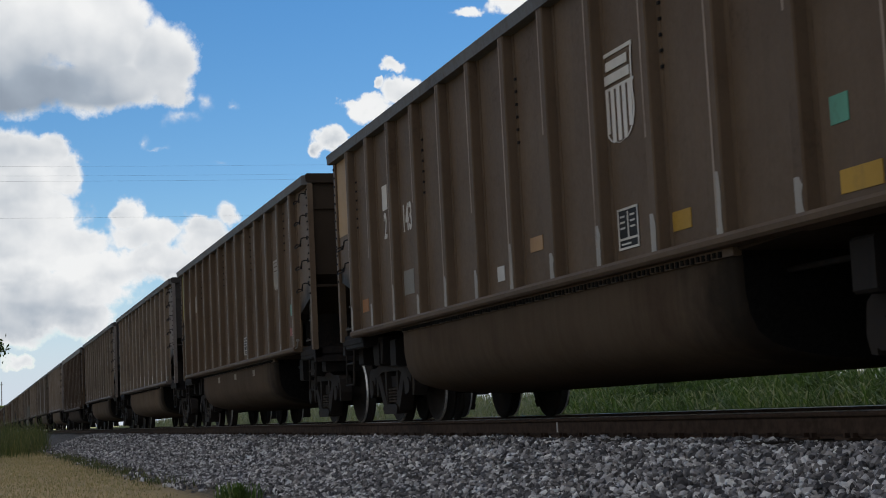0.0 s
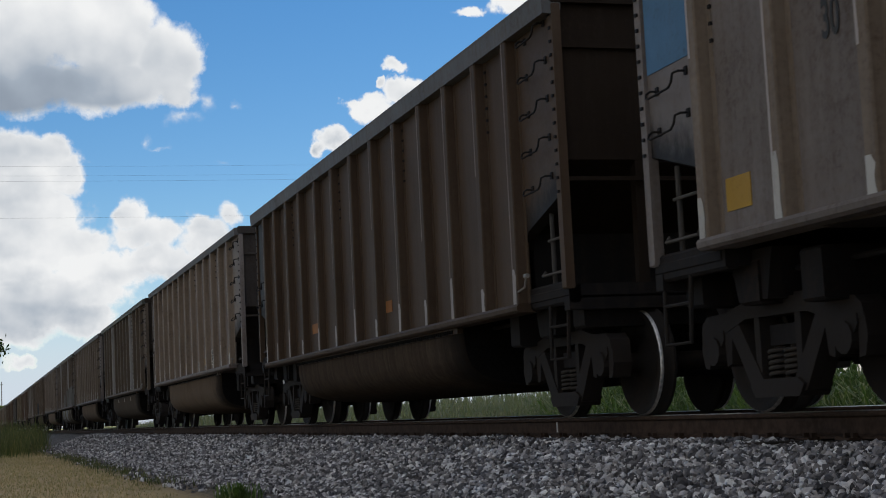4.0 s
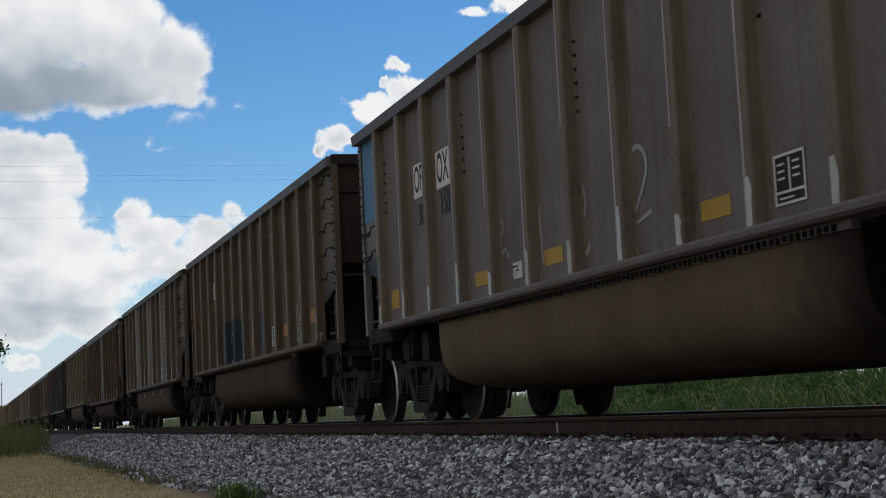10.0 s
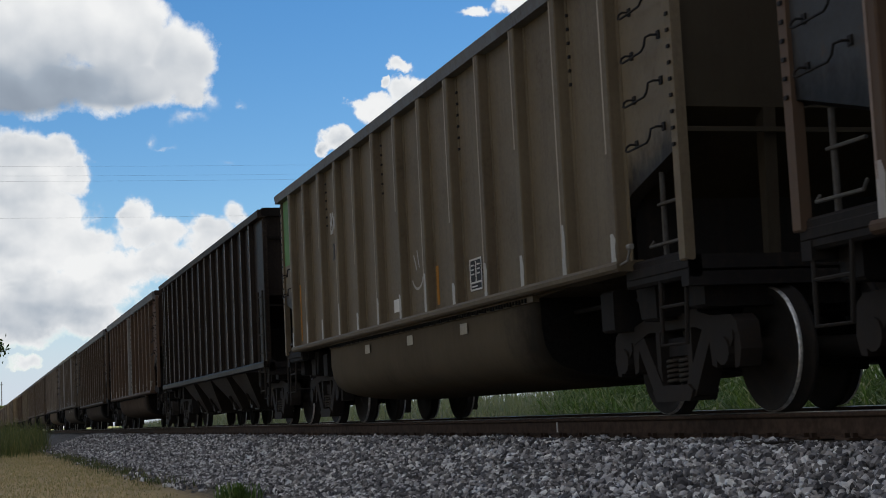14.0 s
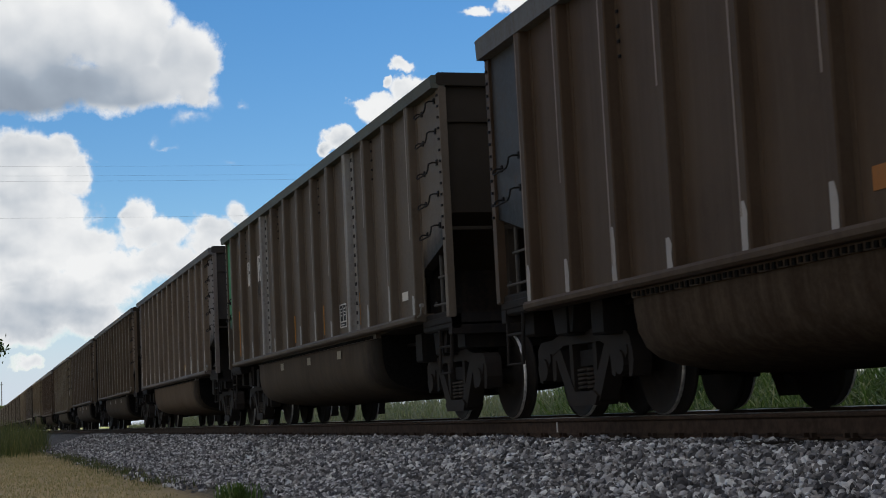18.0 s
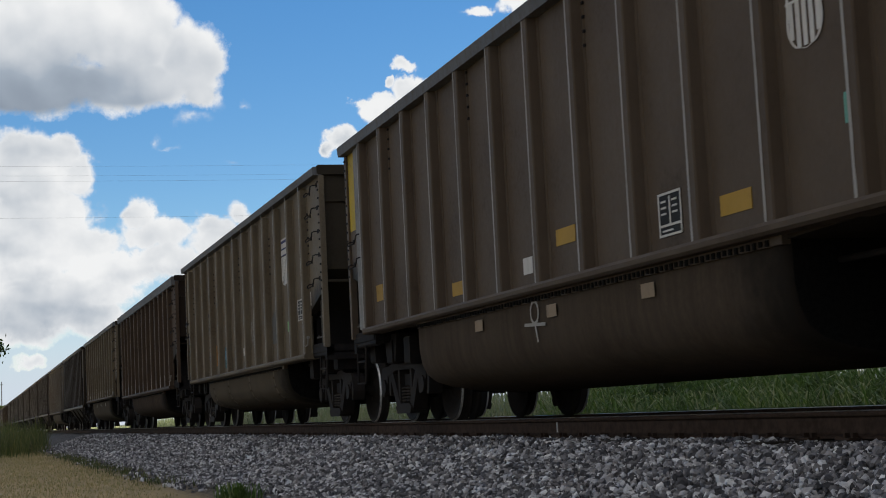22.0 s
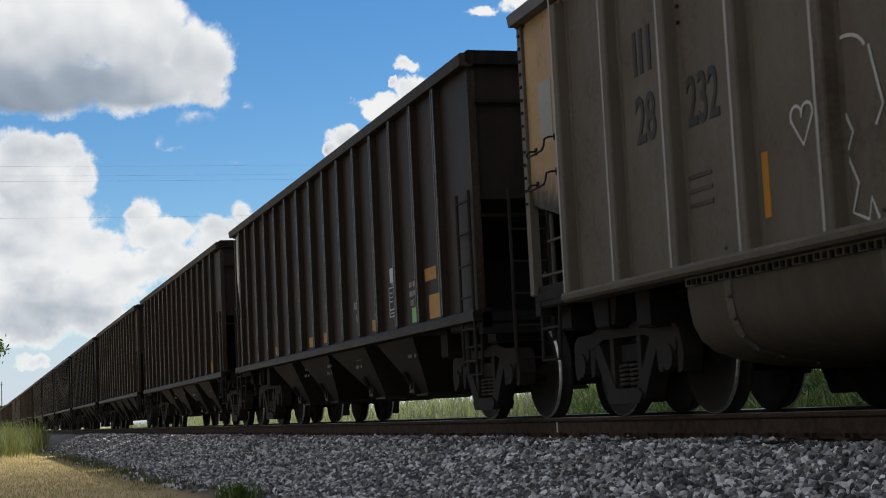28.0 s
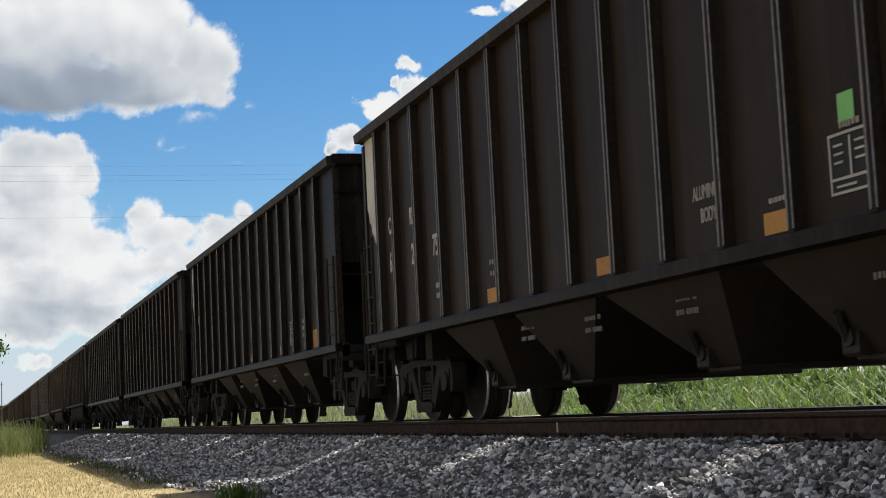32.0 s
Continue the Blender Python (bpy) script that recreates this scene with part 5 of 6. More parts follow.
spray(c, 12.80, 1.52, [arc(-0.14, 0.18, 0.07, 0.15, 60, 420), [(-0.06, 0.22), (0.0, 0.0), (0.05, 0.26)], arc(0.12, 0.12, 0.07, 0.2, 120, 330), [(0.2, 0.32), (0.1, 0.24)], [(0.2, 0.1), (0.14, -0.12), (0.22, -0.26)], [(-0.2, -0.04), (-0.08, 0.02)], [(-0.2, -0.32), (-0.06, -0.18), (0.06, -0.32)], [(0.02, -0.2), (0.18, -0.2), (0.2, -0.32)]],
      0.036, (0.21, 0.20, 0.20), "faint grey sprayed scrawl")
plate(c, 9.55, 1.80, 0.42, 0.13, (0.16, 0.155, 0.15), "faded stencil block")
c = plain_car(12, RUST, [(4.6, 1.28), (6.8, 1.28), (7.9, 1.29)], wide=(6,), wide_colour=(0.26, 0.255, 0.25))
spray(c, 8.95, 1.45, line_tag(12, 0.55, 0.55, 4), 0.03, (0.30, 0.28, 0.27), "white sprayed scrawl")
plate(c, 12.93, 1.46, 0.3, 0.22, (0.12, 0.095, 0.076), "faded grey patch")
plate(c, 12.96, 1.27, 0.44, 0.16, (0.15, 0.08, 0.042), "faded orange bar")
plate(c, 9.92, 1.28, 0.4, 0.14, (0.15, 0.08, 0.042), "faded orange bar")
plate(c, 10.99, 1.59, 0.4, 0.3, (0.062, 0.047, 0.037), "dark overpainted square")
plate(c, 11.97, 1.67, 0.42, 0.62, (0.080, 0.060, 0.053), "dull violet overpainted patch")


def olive_car(k, digits):
    c = enter(k, gondola(k, OLIVE, (0.10, 0.22, 0.06), edge=(0.44, 0.43, 0.40), label="grey-brown coal gondola with a grass-green end panel"))
    word(c, 2.70, 2.75, 0.30, "B", PALE), word(c, 3.58, 2.76, 0.30, "BX", PALE)
    word(c, 3.62, 2.36, 0.24, digits, (0.06, 0.055, 0.05))
    plate(c, 1.22, 1.70, 0.05, 0.85, ORANGE, "narrow orange reflector"), plate(c, 8.45, 1.47, 0.10, 0.42, ORANGE, "narrow orange reflector")
    plate(c, 6.76, 1.38, 0.26, 0.15, WHITE, "white placard")
    box_mark(c, 9.80, 1.46)
    for s in (5.24, 7.25, 9.30):
        belly_patch(c, s, 0.24, (0.40, 0.36, 0.28), "pale square", 4.5, 8.6)
    return c


c = olive_car(13, "30")
spray(c, 7.7, 1.66, [arc(0, 0.0, 0.22, 0.16, 200, 340), [(-0.12, 0.22), (-0.02, 0.06)], [(0.02, 0.26), (0.08, 0.08)]], 0.03, (0.42, 0.41, 0.38), "white sprayed smile")
spray(c, 5.9, 1.70, [[(-0.05, 0.12), (0.0, -0.14)], [(0.06, 0.1), (0.1, -0.1)]], 0.03, (0.40, 0.39, 0.36), "white sprayed dashes")
c = enter(14, hopper(14, tuple(v * 0.6 for v in COAL), None, label="black steel coal hopper car, sooty, rolling on the track"))
c = plain_car(15, RUST, [(10.9, 1.32)], wide=(6,), wide_colour=(0.26, 0.255, 0.25))
c = plain_car(16, UMBER, [(9.7, 1.30), (6.7, 1.3)])
plate(c, 12.87, 1.26, 0.44, 0.16, (0.15, 0.08, 0.042), "faded orange bar")
plate(c, 12.95, 1.41, 0.24, 0.09, (0.062, 0.047, 0.037), "dark bracket plate")
plate(c, 10.7, 1.72, 0.36, 0.36, (0.05, 0.05, 0.055), "dark overpainted square")
green_car(17, "04")
grey_car(18, "122")
c = emblem_car(19, BROWN, GOLD, shield=(11.82, 2.44, 0.44, 0.50), box_at=(8.6, 1.46), ink=(0.42, 0.40, 0.37), label="dark brown coal gondola with a bright yellow end panel")
plate(c, 1.45, 2.74, 0.44, 0.32, WHITE, "white reporting mark plate"), word(c, 1.45, 2.74, 0.24, "CM", BLACK)
plate(c, 2.44, 2.74, 0.42, 0.34, (0.40, 0.40, 0.39), "pale plate")
word(c, 2.5, 2.3, 0.28, "97", (0.05, 0.045, 0.04))
plate(c, 1.14, 1.70, 0.06, 0.80, ORANGE, "narrow orange reflector"), plate(c, 9.55, 1.70, 0.12, 0.5, ORANGE, "narrow orange reflector")
plate(c, 6.76, 1.38, 0.24, 0.14, WHITE, "white placard"), plate(c, 1.45, 1.60, 0.16, 0.16, (0.25, 0.36, 0.2), "green tag"), plate(c, 12.9, 1.5, 0.12, 0.16, PALE)
for s in (5.30, 7.33, 9.35):
    belly_patch(c, s, 0.24, (0.33, 0.29, 0.22), "faded square", 4.5, 8.6)
c = emblem_car(20, BROWN, GOLD, shield=(11.85, 2.45, 0.43, 0.52), box_at=(9.82, 1.46), label="brown coal gondola with yellow end panel and white emblem")
yellow_bars(c, [(10.82, 1.40), (7.76, 1.55), (4.70, 1.37)]), plate(c, 1.48, 1.60, 0.30, 0.2, YELLOW, "yellow reflector")
plate(c, 6.80, 1.39, 0.24, 0.15, WHITE, "white placard")
plate(c, 12.3, 1.75, 0.18, 0.18, (0.16, 0.40, 0.32), "green inspection tag")
spray(c, 6.9, 0.86, [arc(0, 0.1, 0.1, 0.1, 0, 360), [(-0.26, 0.0), (0.26, -0.02)], [(0, 0), (0.06, -0.16)]], 0.03, (0.36, 0.34, 0.3), "white sprayed doodle")
for s in (5.30, 7.33, 9.35):
    belly_patch(c, s, 0.24, (0.34, 0.25, 0.16), "faded square", 4.5, 8.6)
part("end_panel", shared("lightpost", lambda: rib_mesh(TOP - 0.33 - 1.0, 0.3, 0.05, False)), c, (X(0.72), -SHEET, 1.20), (0.26, 0.25, 0.24), "pale riveted end post")


def tan_car(k, field, d1, d2):
    c = emblem_car(k, (0.165, 0.133, 0.090) if field else (0.128, 0.111, 0.088), TAN if not field else (0.27, 0.225, 0.16), field, True, shield=(11.78, 2.60, 0.64, 0.76), box_at=(12.85, 1.75),
                   label="grey-tan coal gondola with shield emblem and segmented belly")
    for s in (2.47, 2.58, 2.72):
        plate(c, s, 2.73, 0.055, 0.34, (0.045, 0.04, 0.035), "dark initials as plain bars", name="lettering")
    word(c, 2.60, 2.20, 0.36, d1, (0.04, 0.036, 0.032), squeeze=0.72), word(c, 3.54, 2.17, 0.36, d2, (0.04, 0.036, 0.032), squeeze=0.66)
    plate(c, 12.50, 1.62, 0.09, 0.85, (0.40, 0.21, 0.05), "narrow orange reflector"), plate(c, 4.34, 1.45, 0.08, 0.42, ORANGE, "narrow orange reflector")
    plate(c, 7.68, 1.37, 0.20, 0.14, WHITE, "white placard")
    for i in range(5):
        plate(c, 3.4, 1.66 - 0.1 * (i % 3), 0.4 - 0.1 * (i % 2), 0.03, (0.07, 0.06, 0.05), name="stencil_line")
    for s in (4.0, 5.1, 6.6, 8.5):
        belly_patch(c, s, 0.18, (0.40, 0.36, 0.28), "pale square", 3.5, 6.5)
    return c


c = tan_car(21, (0.035, 0.045, 0.15), "28", "363")
plate(c, 11.92, 1.56, 0.20, 0.16, (0.25, 0.55, 0.22), "green inspection tag"), plate(c, 13.57, 1.86, 0.14, 0.2, WHITE, "white placard")
part("paint_patch", shared(("patch", 0.44, 0.42, 1), lambda: patch_mesh(0.44, 0.42 * 0.92, 0.42, 1)), c, (X(5.62), -SHEET, 1.14), (0.03, 0.14, 0.17), "teal sprayed picture")
spray(c, 5.62, 1.40, line_tag(21, 0.4, 0.2, 5), 0.025, (0.14, 0.30, 0.42), "blue sprayed loops")
part("paint_patch", shared(("patch", 0.5, 0.5, 2), lambda: patch_mesh(0.5, 0.5 * 0.92, 0.5, 2)), c, (X(10.6), -SHEET, 1.34), (0.10, 0.098, 0.09), "dull grey patch")
spray(c, 8.65, 1.64, line_tag(22, 0.34, 0.5, 4), 0.022, (0.33, 0.31, 0.28), "white sprayed scrawl")
c = plain_car(22, UMBER, [], label="dark brown coal gondola with yellow reflectors, rolling on the track")
plate(c, 13.01, 1.69, 0.38, 0.5, (0.12, 0.095, 0.076), "faded grey patch")
plate(c, 12.99, 1.27, 0.44, 0.15, (0.15, 0.08, 0.042), "faded orange bar")
plate(c, 13.04, 1.42, 0.24, 0.09, (0.062, 0.047, 0.037), "dark bracket plate")
plate(c, 11.13, 1.58, 0.38, 0.3, (0.062, 0.047, 0.037), "dark overpainted square")
yellow_bars(c, [(1.5, 1.32), (2.6, 1.33), (4.6, 1.32), (6.8, 1.31), (8.0, 1.32)], (0.40, 0.24, 0.05))
olive_car(23, "11")
c = enter(24, hopper(24, (0.062, 0.047, 0.034), None, label="dark brown coal hopper car, rolling on the track"))
plate(c, 12.5, 1.5, 0.10, 0.3, YELLOW), plate(c, 11.5, 1.3, 0.12, 0.1, PALE), plate(c, 12.0, 1.3, 0.12, 0.3, PALE)
c = tan_car(25, None, "28", "232")
plate(c, 12.96, 2.02, 0.18, 0.18, (0.13, 0.36, 0.30), "green inspection tag"), plate(c, 12.7, 1.25, 0.16, 0.12, (0.5, 0.06, 0.07), "red tag")
spray(c, 4.82, 1.75, [arc(-0.06, 0.06, 0.065, 0.06, 200, 0) + [(0.0, 0.03)] + arc(0.07, 0.06, 0.065, 0.06, 180, -20) + [(0.01, -0.13), (-0.125, 0.04)]], 0.02, (0.5, 0.49, 0.46), "white sprayed heart")
spray(c, 5.5, 1.6, [arc(-0.15, 0.42, 0.22, 0.14, 170, 20), [(-0.3, 0.3), (-0.12, 0.0), (-0.2, -0.12), (-0.1, -0.3), (-0.18, -0.46), (-0.02, -0.52), (0.02, -0.4), (0.08, -0.52)], [(0.1, 0.45), (0.2, 0.1), (0.12, 0.0)]], 0.022, (0.46, 0.46, 0.44), "white sprayed outline of a figure")
plate(c, 0.55, 2.7, 0.30, 0.5, (0.30, 0.30, 0.28), "peeled grey paint")


def black_car(k, row1, row2, row3, digits):
    # cars from 29 on darkened, their distant shade put into the colour
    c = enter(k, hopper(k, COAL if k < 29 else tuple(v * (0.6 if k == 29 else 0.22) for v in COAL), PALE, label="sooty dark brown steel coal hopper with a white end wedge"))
    for s, t_ in row1:
        word(c, s, 2.34, 0.20, t_, PALE)
    for s, t_ in digits:
        word(c, s, 1.90, 0.24, t_, PALE)
    ink = (0.33, 0.31, 0.29)
    word(c, 9.48, 1.53, 0.10, "ALUMINUM", ink), word(c, 9.48, 1.37, 0.10, "BODY", ink)
    for z, w in ((1.47, 0.2), (1.36, 0.18)):
        ticks(c, 3.05, z, w, 0.06, ink, k), ticks(c, 4.89, z + 0.06, w, 0.05, ink, k + 5)
    ticks(c, 10.42, 1.34, 0.2, 0.035, ink, k + 9)
    box_mark(c, 11.30, 1.44, (0.42, 0.41, 0.4), 0.46, 0.36)
    ticks(c, 11.3, 1.66, 0.2, 0.04, ink, k + 2)
    for z, w in ((1.57, 0.46), (1.465, 0.46)):
        ticks(c, 12.2, z, w, 0.065, ink, k + int(z * 100))
    word(c, 12.08, 1.36, 0.065, "CU FT", ink), ticks(c, 12.35, 1.36, 0.14, 0.065, ink, k + 3)
    yellow_bars(c, row2, (0.45, 0.24, 0.07))
    plate(c, 12.95, 1.26, 0.40, 0.26, (0.45, 0.24, 0.07), "faded yellow reflector")
    for s, z, col in row3:
        plate(c, s, z, 0.17, 0.17, col, "inspection tag")
    plate(c, 1.3, 1.35, 0.14, 0.10, (0.40, 0.25, 0.08)), plate(c, 1.3, 1.12, 0.14, 0.08, (0.40, 0.25, 0.08))
    for s, z in ((5.3, 0.86), (6.9, 0.84), (8.70, 0.86), (11.35, 0.88)):
        for i in range(2):
            ticks(c, s, z - 0.10 * i, 0.36, 0.045, (0.17, 0.16, 0.145), k + i, -1.33)
    return c


TAGGREEN, TAGWHITE = (0.22, 0.55, 0.20), (0.6, 0.6, 0.58)
c = black_car(26, [(1.15, "C"), (2.06, "RN")], [(10.42, 1.22), (6.60, 1.22), (7.60, 1.23), (3.9, 1.23), (12.85, 1.62)], [(12.13, 1.22, TAGGREEN), (11.22, 1.76, TAGWHITE)], [(1.14, "6"), (2.1, "1"), (3.0, "19")])
c = black_car(27, [(1.15, "C"), (2.06, "RN")], [(10.42, 1.22), (8.55, 1.22), (5.72, 1.22), (3.9, 1.23)], [], [(1.14, "6"), (2.1, "28"), (3.0, "44")])
c = black_car(28, [(1.15, "C"), (2.10, "RI")], [(10.40, 1.22), (8.60, 1.21), (5.73, 1.22), (3.88, 1.23)], [(11.17, 1.74, (0.14, 0.40, 0.30)), (12.80, 1.58, (0.55, 0.30, 0.36))], [(1.14, "6"), (2.13, "11"), (3.02, "72")])
chalk = (0.40, 0.40, 0.41)
spray(c, 8.50, 1.50, [[(-0.22, 0.16), (-0.06, 0.24), (-0.14, -0.2), (-0.22, -0.26)], arc(0.10, 0.18, 0.08, 0.08, 0, 360), [(0.03, 0.08), (0.16, -0.16)], arc(0.08, -0.08, 0.11, 0.12, 60, 400), [(-0.2, 0.0), (0.0, -0.24), (0.22, -0.2)]], 0.028, chalk, "white sprayed scrawl")
spray(c, 1.20, 2.84, [[(-0.04, 0.24), (0.05, 0.22), (-0.04, 0.12), (0.04, 0.10)], [(-0.03, 0.06), (0.0, -0.06), (0.05, 0.02)], [(0.0, -0.08), (0.04, -0.16), (0.05, -0.32)]], 0.022, chalk, "white sprayed scrawl")
spray(c, 9.36, 1.64, [arc(-0.12, 0.12, 0.09, 0.14, -60, 220), [(-0.2, -0.06), (0.0, 0.02)], arc(0.04, 0.02, 0.08, 0.11, 0, 360), [(0.02, 0.2), (0.28, 0.14)], [(0.15, 0.16), (0.2, -0.3)]], 0.028, chalk, "white sprayed scrawl")
spray(c, 5.73, 1.45, line_tag(41, 0.46, 0.30, 4), 0.026, chalk, "white sprayed scrawl")
part("paint_patch", shared(("patch", 0.6, 0.34, 5), lambda: patch_mesh(0.6, 0.34 * 0.92, 0.34, 5)), c, (X(6.68), -SHEET, 1.12), (0.10, 0.10, 0.098), "dull grey patch")
plate(c, 7.57, 1.40, 0.5, 0.16, (0.30, 0.29, 0.27), "pale overpainted block")
c = black_car(29, [(1.15, "C"), (2.10, "RI")], [(10.46, 1.20), (7.68, 1.21), (4.90, 1.21)], [(11.28, 1.76, TAGGREEN)], [(1.14, "6"), (2.1, "2"), (3.0, "75")])
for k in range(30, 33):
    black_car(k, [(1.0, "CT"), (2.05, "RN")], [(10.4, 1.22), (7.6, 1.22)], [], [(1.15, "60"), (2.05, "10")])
for k in range(33, 62):
    # far cars at 0.28 of their paint: grazing-view shade in the colour
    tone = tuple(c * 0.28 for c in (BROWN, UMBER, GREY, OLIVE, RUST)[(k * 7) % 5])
    if k in (35, 36, 44):
        enter(k, hopper(k, COAL, None, True, "black steel coal hopper car far down the track"))
    else:
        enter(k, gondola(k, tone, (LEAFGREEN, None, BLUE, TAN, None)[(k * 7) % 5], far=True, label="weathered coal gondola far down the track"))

# ---- ground ----
TOE, SHOULDER, LOW = 2.95, 1.6, -0.64


def bed(y):
    """Height of the ground across the track."""
    a = abs(y)
    if a < SHOULDER:
        return -0.225
    if a < TOE:
        return -0.225 + (LOW + 0.225) * (a - SHOULDER) / (TOE - SHOULDER)
    if y > 0:
        return LOW + 0.55 * min(1.0, max(0.0, (y - 4.6) / 4.0))
    return LOW


def make_ground():
    ys = [-3000, -900, -300, -100, -40, -20, -12, -9, -7.5, -6.5, -5.8, -5.2, -4.8, -4.5, -4.25, -4, -3.6, -3.2, -2.95, -2.6, -2.2, -1.9, -1.6, -0.8, 0,
          0.8, 1.6, 2.2, 2.95, 3.6, 4.6, 5, 6, 8, 10, 14, 20, 40, 100, 300, 900, 3000]
    xs = [-3000, -1200, -600, -300, -200, -150, -110] + [-90 + 1.5 * i for i in range(67)] + [20, 40, 100, 300, 1000, 3000]
    vs = []
    for x in xs:
        for y in ys:
            z = bed(y)
            if abs(x) < 150 and abs(y) < 100:
                z += 0.03 * noise.noise((x * 0.7, y * 0.9, 0.0)) * (1.0 if abs(y) > 2 else 0.2)
            vs.append((x, y, z))
    n = len(ys)
    fs = [(i * n + j, (i + 1) * n + j, (i + 1) * n + j + 1, i * n + j + 1) for i in range(len(xs) - 1) for j in range(n - 1)]
    me = bpy.data.meshes.new("ground")
    me.from_pydata(vs, [], fs)
    me.polygons.foreach_set("use_smooth", [True] * len(fs))
    me.materials.append(GROUND)
    return tagged(new("ground", me), "stony railway embankment with dry turf beside it", "ground", kind="structure")


make_ground()

# ---- rails and sleepers ----
RAILPROF = [(-0.07, -0.186), (0.07, -0.186), (0.07, -0.172), (0.014, -0.155), (0.010, -0.05), (0.034, -0.036), (0.037, -0.016), (0.033, -0.007), (0.0, 0.0), (-0.033, -0.007),
            (-0.037, -0.016), (-0.034, -0.036), (-0.010, -0.05), (-0.014, -0.155), (-0.07, -0.172)]


def make_rail(y, label, bright):
    s = Sh()
    n = len(RAILPROF)
    vs = [(x, a, b) for x in (-700.0, 60.0) for a, b in RAILPROF]
    for i in range(n):
        s.m = 1 if i in bright else 0
        s.add([vs[i], vs[(i + 1) % n], vs[n + (i + 1) % n], vs[n + i]], [(0, 1, 2, 3)])
    ob = new("rail", s.mesh("rail", [RAILRUST, POLISHED]))
    ob.location = (0, y, 0)
    return tagged(ob, label, "rail", "rails of the track")


near_rail = make_rail(-0.755, "rusty steel rail with a polished head on timber sleepers", (7, 8))
far_rail = make_rail(0.755, "rusty steel rail with a polished head on timber sleepers", (7, 8))
part("paint_mark", shared(("plate", 0.03, 0.11), lambda: plate_mesh(0.03, 0.11)), near_rail, (-14.58, -0.013, -0.09), (0.6, 0.58, 0.55), "white paint mark on the web")


def clip_mesh():
    s = Sh()
    s.box(-0.09, 0.09, -0.16, 0.16, -0.192, -0.176, 0.004)
    for x in (-0.05, 0.05):
        s.box(x - 0.012, x + 0.012, -0.115, -0.075, -0.18, -0.145)
        s.box(x - 0.012, x + 0.012, 0.075, 0.115, -0.18, -0.145)
    return s.mesh("tie_plate", [RAILRUST])


def tie_mesh():
    s = Sh()
    s.box(-0.115, 0.115, -1.3, 1.3, -0.37, -0.192, 0.012)
    return s.mesh("sleeper", [TIEWOOD])


for i in range(110):
    x = -60 + 0.52 * i
    tie = new("sleeper", shared("tie", tie_mesh))
    tie.location = (x, 0, 0)
    tagged(tie, "creosoted timber sleeper bedded in crushed stone", "sleeper", "sleepers under the rails")
    for y in (-0.755, 0.755):
        part("tie_plate", shared("clip", clip_mesh), tie, (0, y, 0))


# ---- crushed stone ----
def unit_stone():
    bm = bmesh.new()
    bmesh.ops.create_icosphere(bm, subdivisions=1, radius=1.0)
    v = np.array([p.co[:] for p in bm.verts])
    f = np.array([[q.index for q in p.verts] for p in bm.faces])
    bm.free()
    return v, f


SV, SF = unit_stone()


def stone_cloud(pos, size, rng):
    """Angular stones at the places given, as arrays of vertices and faces."""
    n = len(pos)
    v = SV[None] * (1.0 + 0.5 * (rng.random((n, len(SV), 1)) - 0.5) * 2)
    v = np.clip(v, -0.66, 0.66)
    v = v * (size[:, None, None] * (0.42 + 0.95 * rng.random((n, 1, 3))))
    q = rng.normal(size=(n, 4))
    q /= np.linalg.norm(q, axis=1)[:, None]
    w, x, y, z = q.T
    R = np.stack([1 - 2 * (y * y + z * z), 2 * (x * y - z * w), 2 * (x * z + y * w), 2 * (x * y + z * w), 1 - 2 * (x * x + z * z), 2 * (y * z - x * w),
                  2 * (x * z - y * w), 2 * (y * z + x * w), 1 - 2 * (x * x + y * y)], 1).reshape(n, 3, 3)
    v = np.einsum("nij,nkj->nki", R, v) + pos[:, None]
    f = SF[None] + (np.arange(n) * len(SV))[:, None, None]
    return v.reshape(-1, 3), f.reshape(-1, 3)


def tri_mesh(name, v, f, mat):
    me = bpy.data.meshes.new(name)
    me.vertices.add(len(v))
    me.vertices.foreach_set("co", v.astype(np.float32).ravel())
    me.loops.add(f.size)
    me.loops.foreach_set("vertex_index", f.astype(np.int32).ravel())
    me.polygons.add(len(f))
    me.polygons.foreach_set("loop_start", np.arange(0, f.size, f.shape[1], dtype=np.int32))
    me.polygons.foreach_set("use_smooth", [False] * len(f))
    me.materials.append(mat)
    me.update(calc_edges=True)
    return me


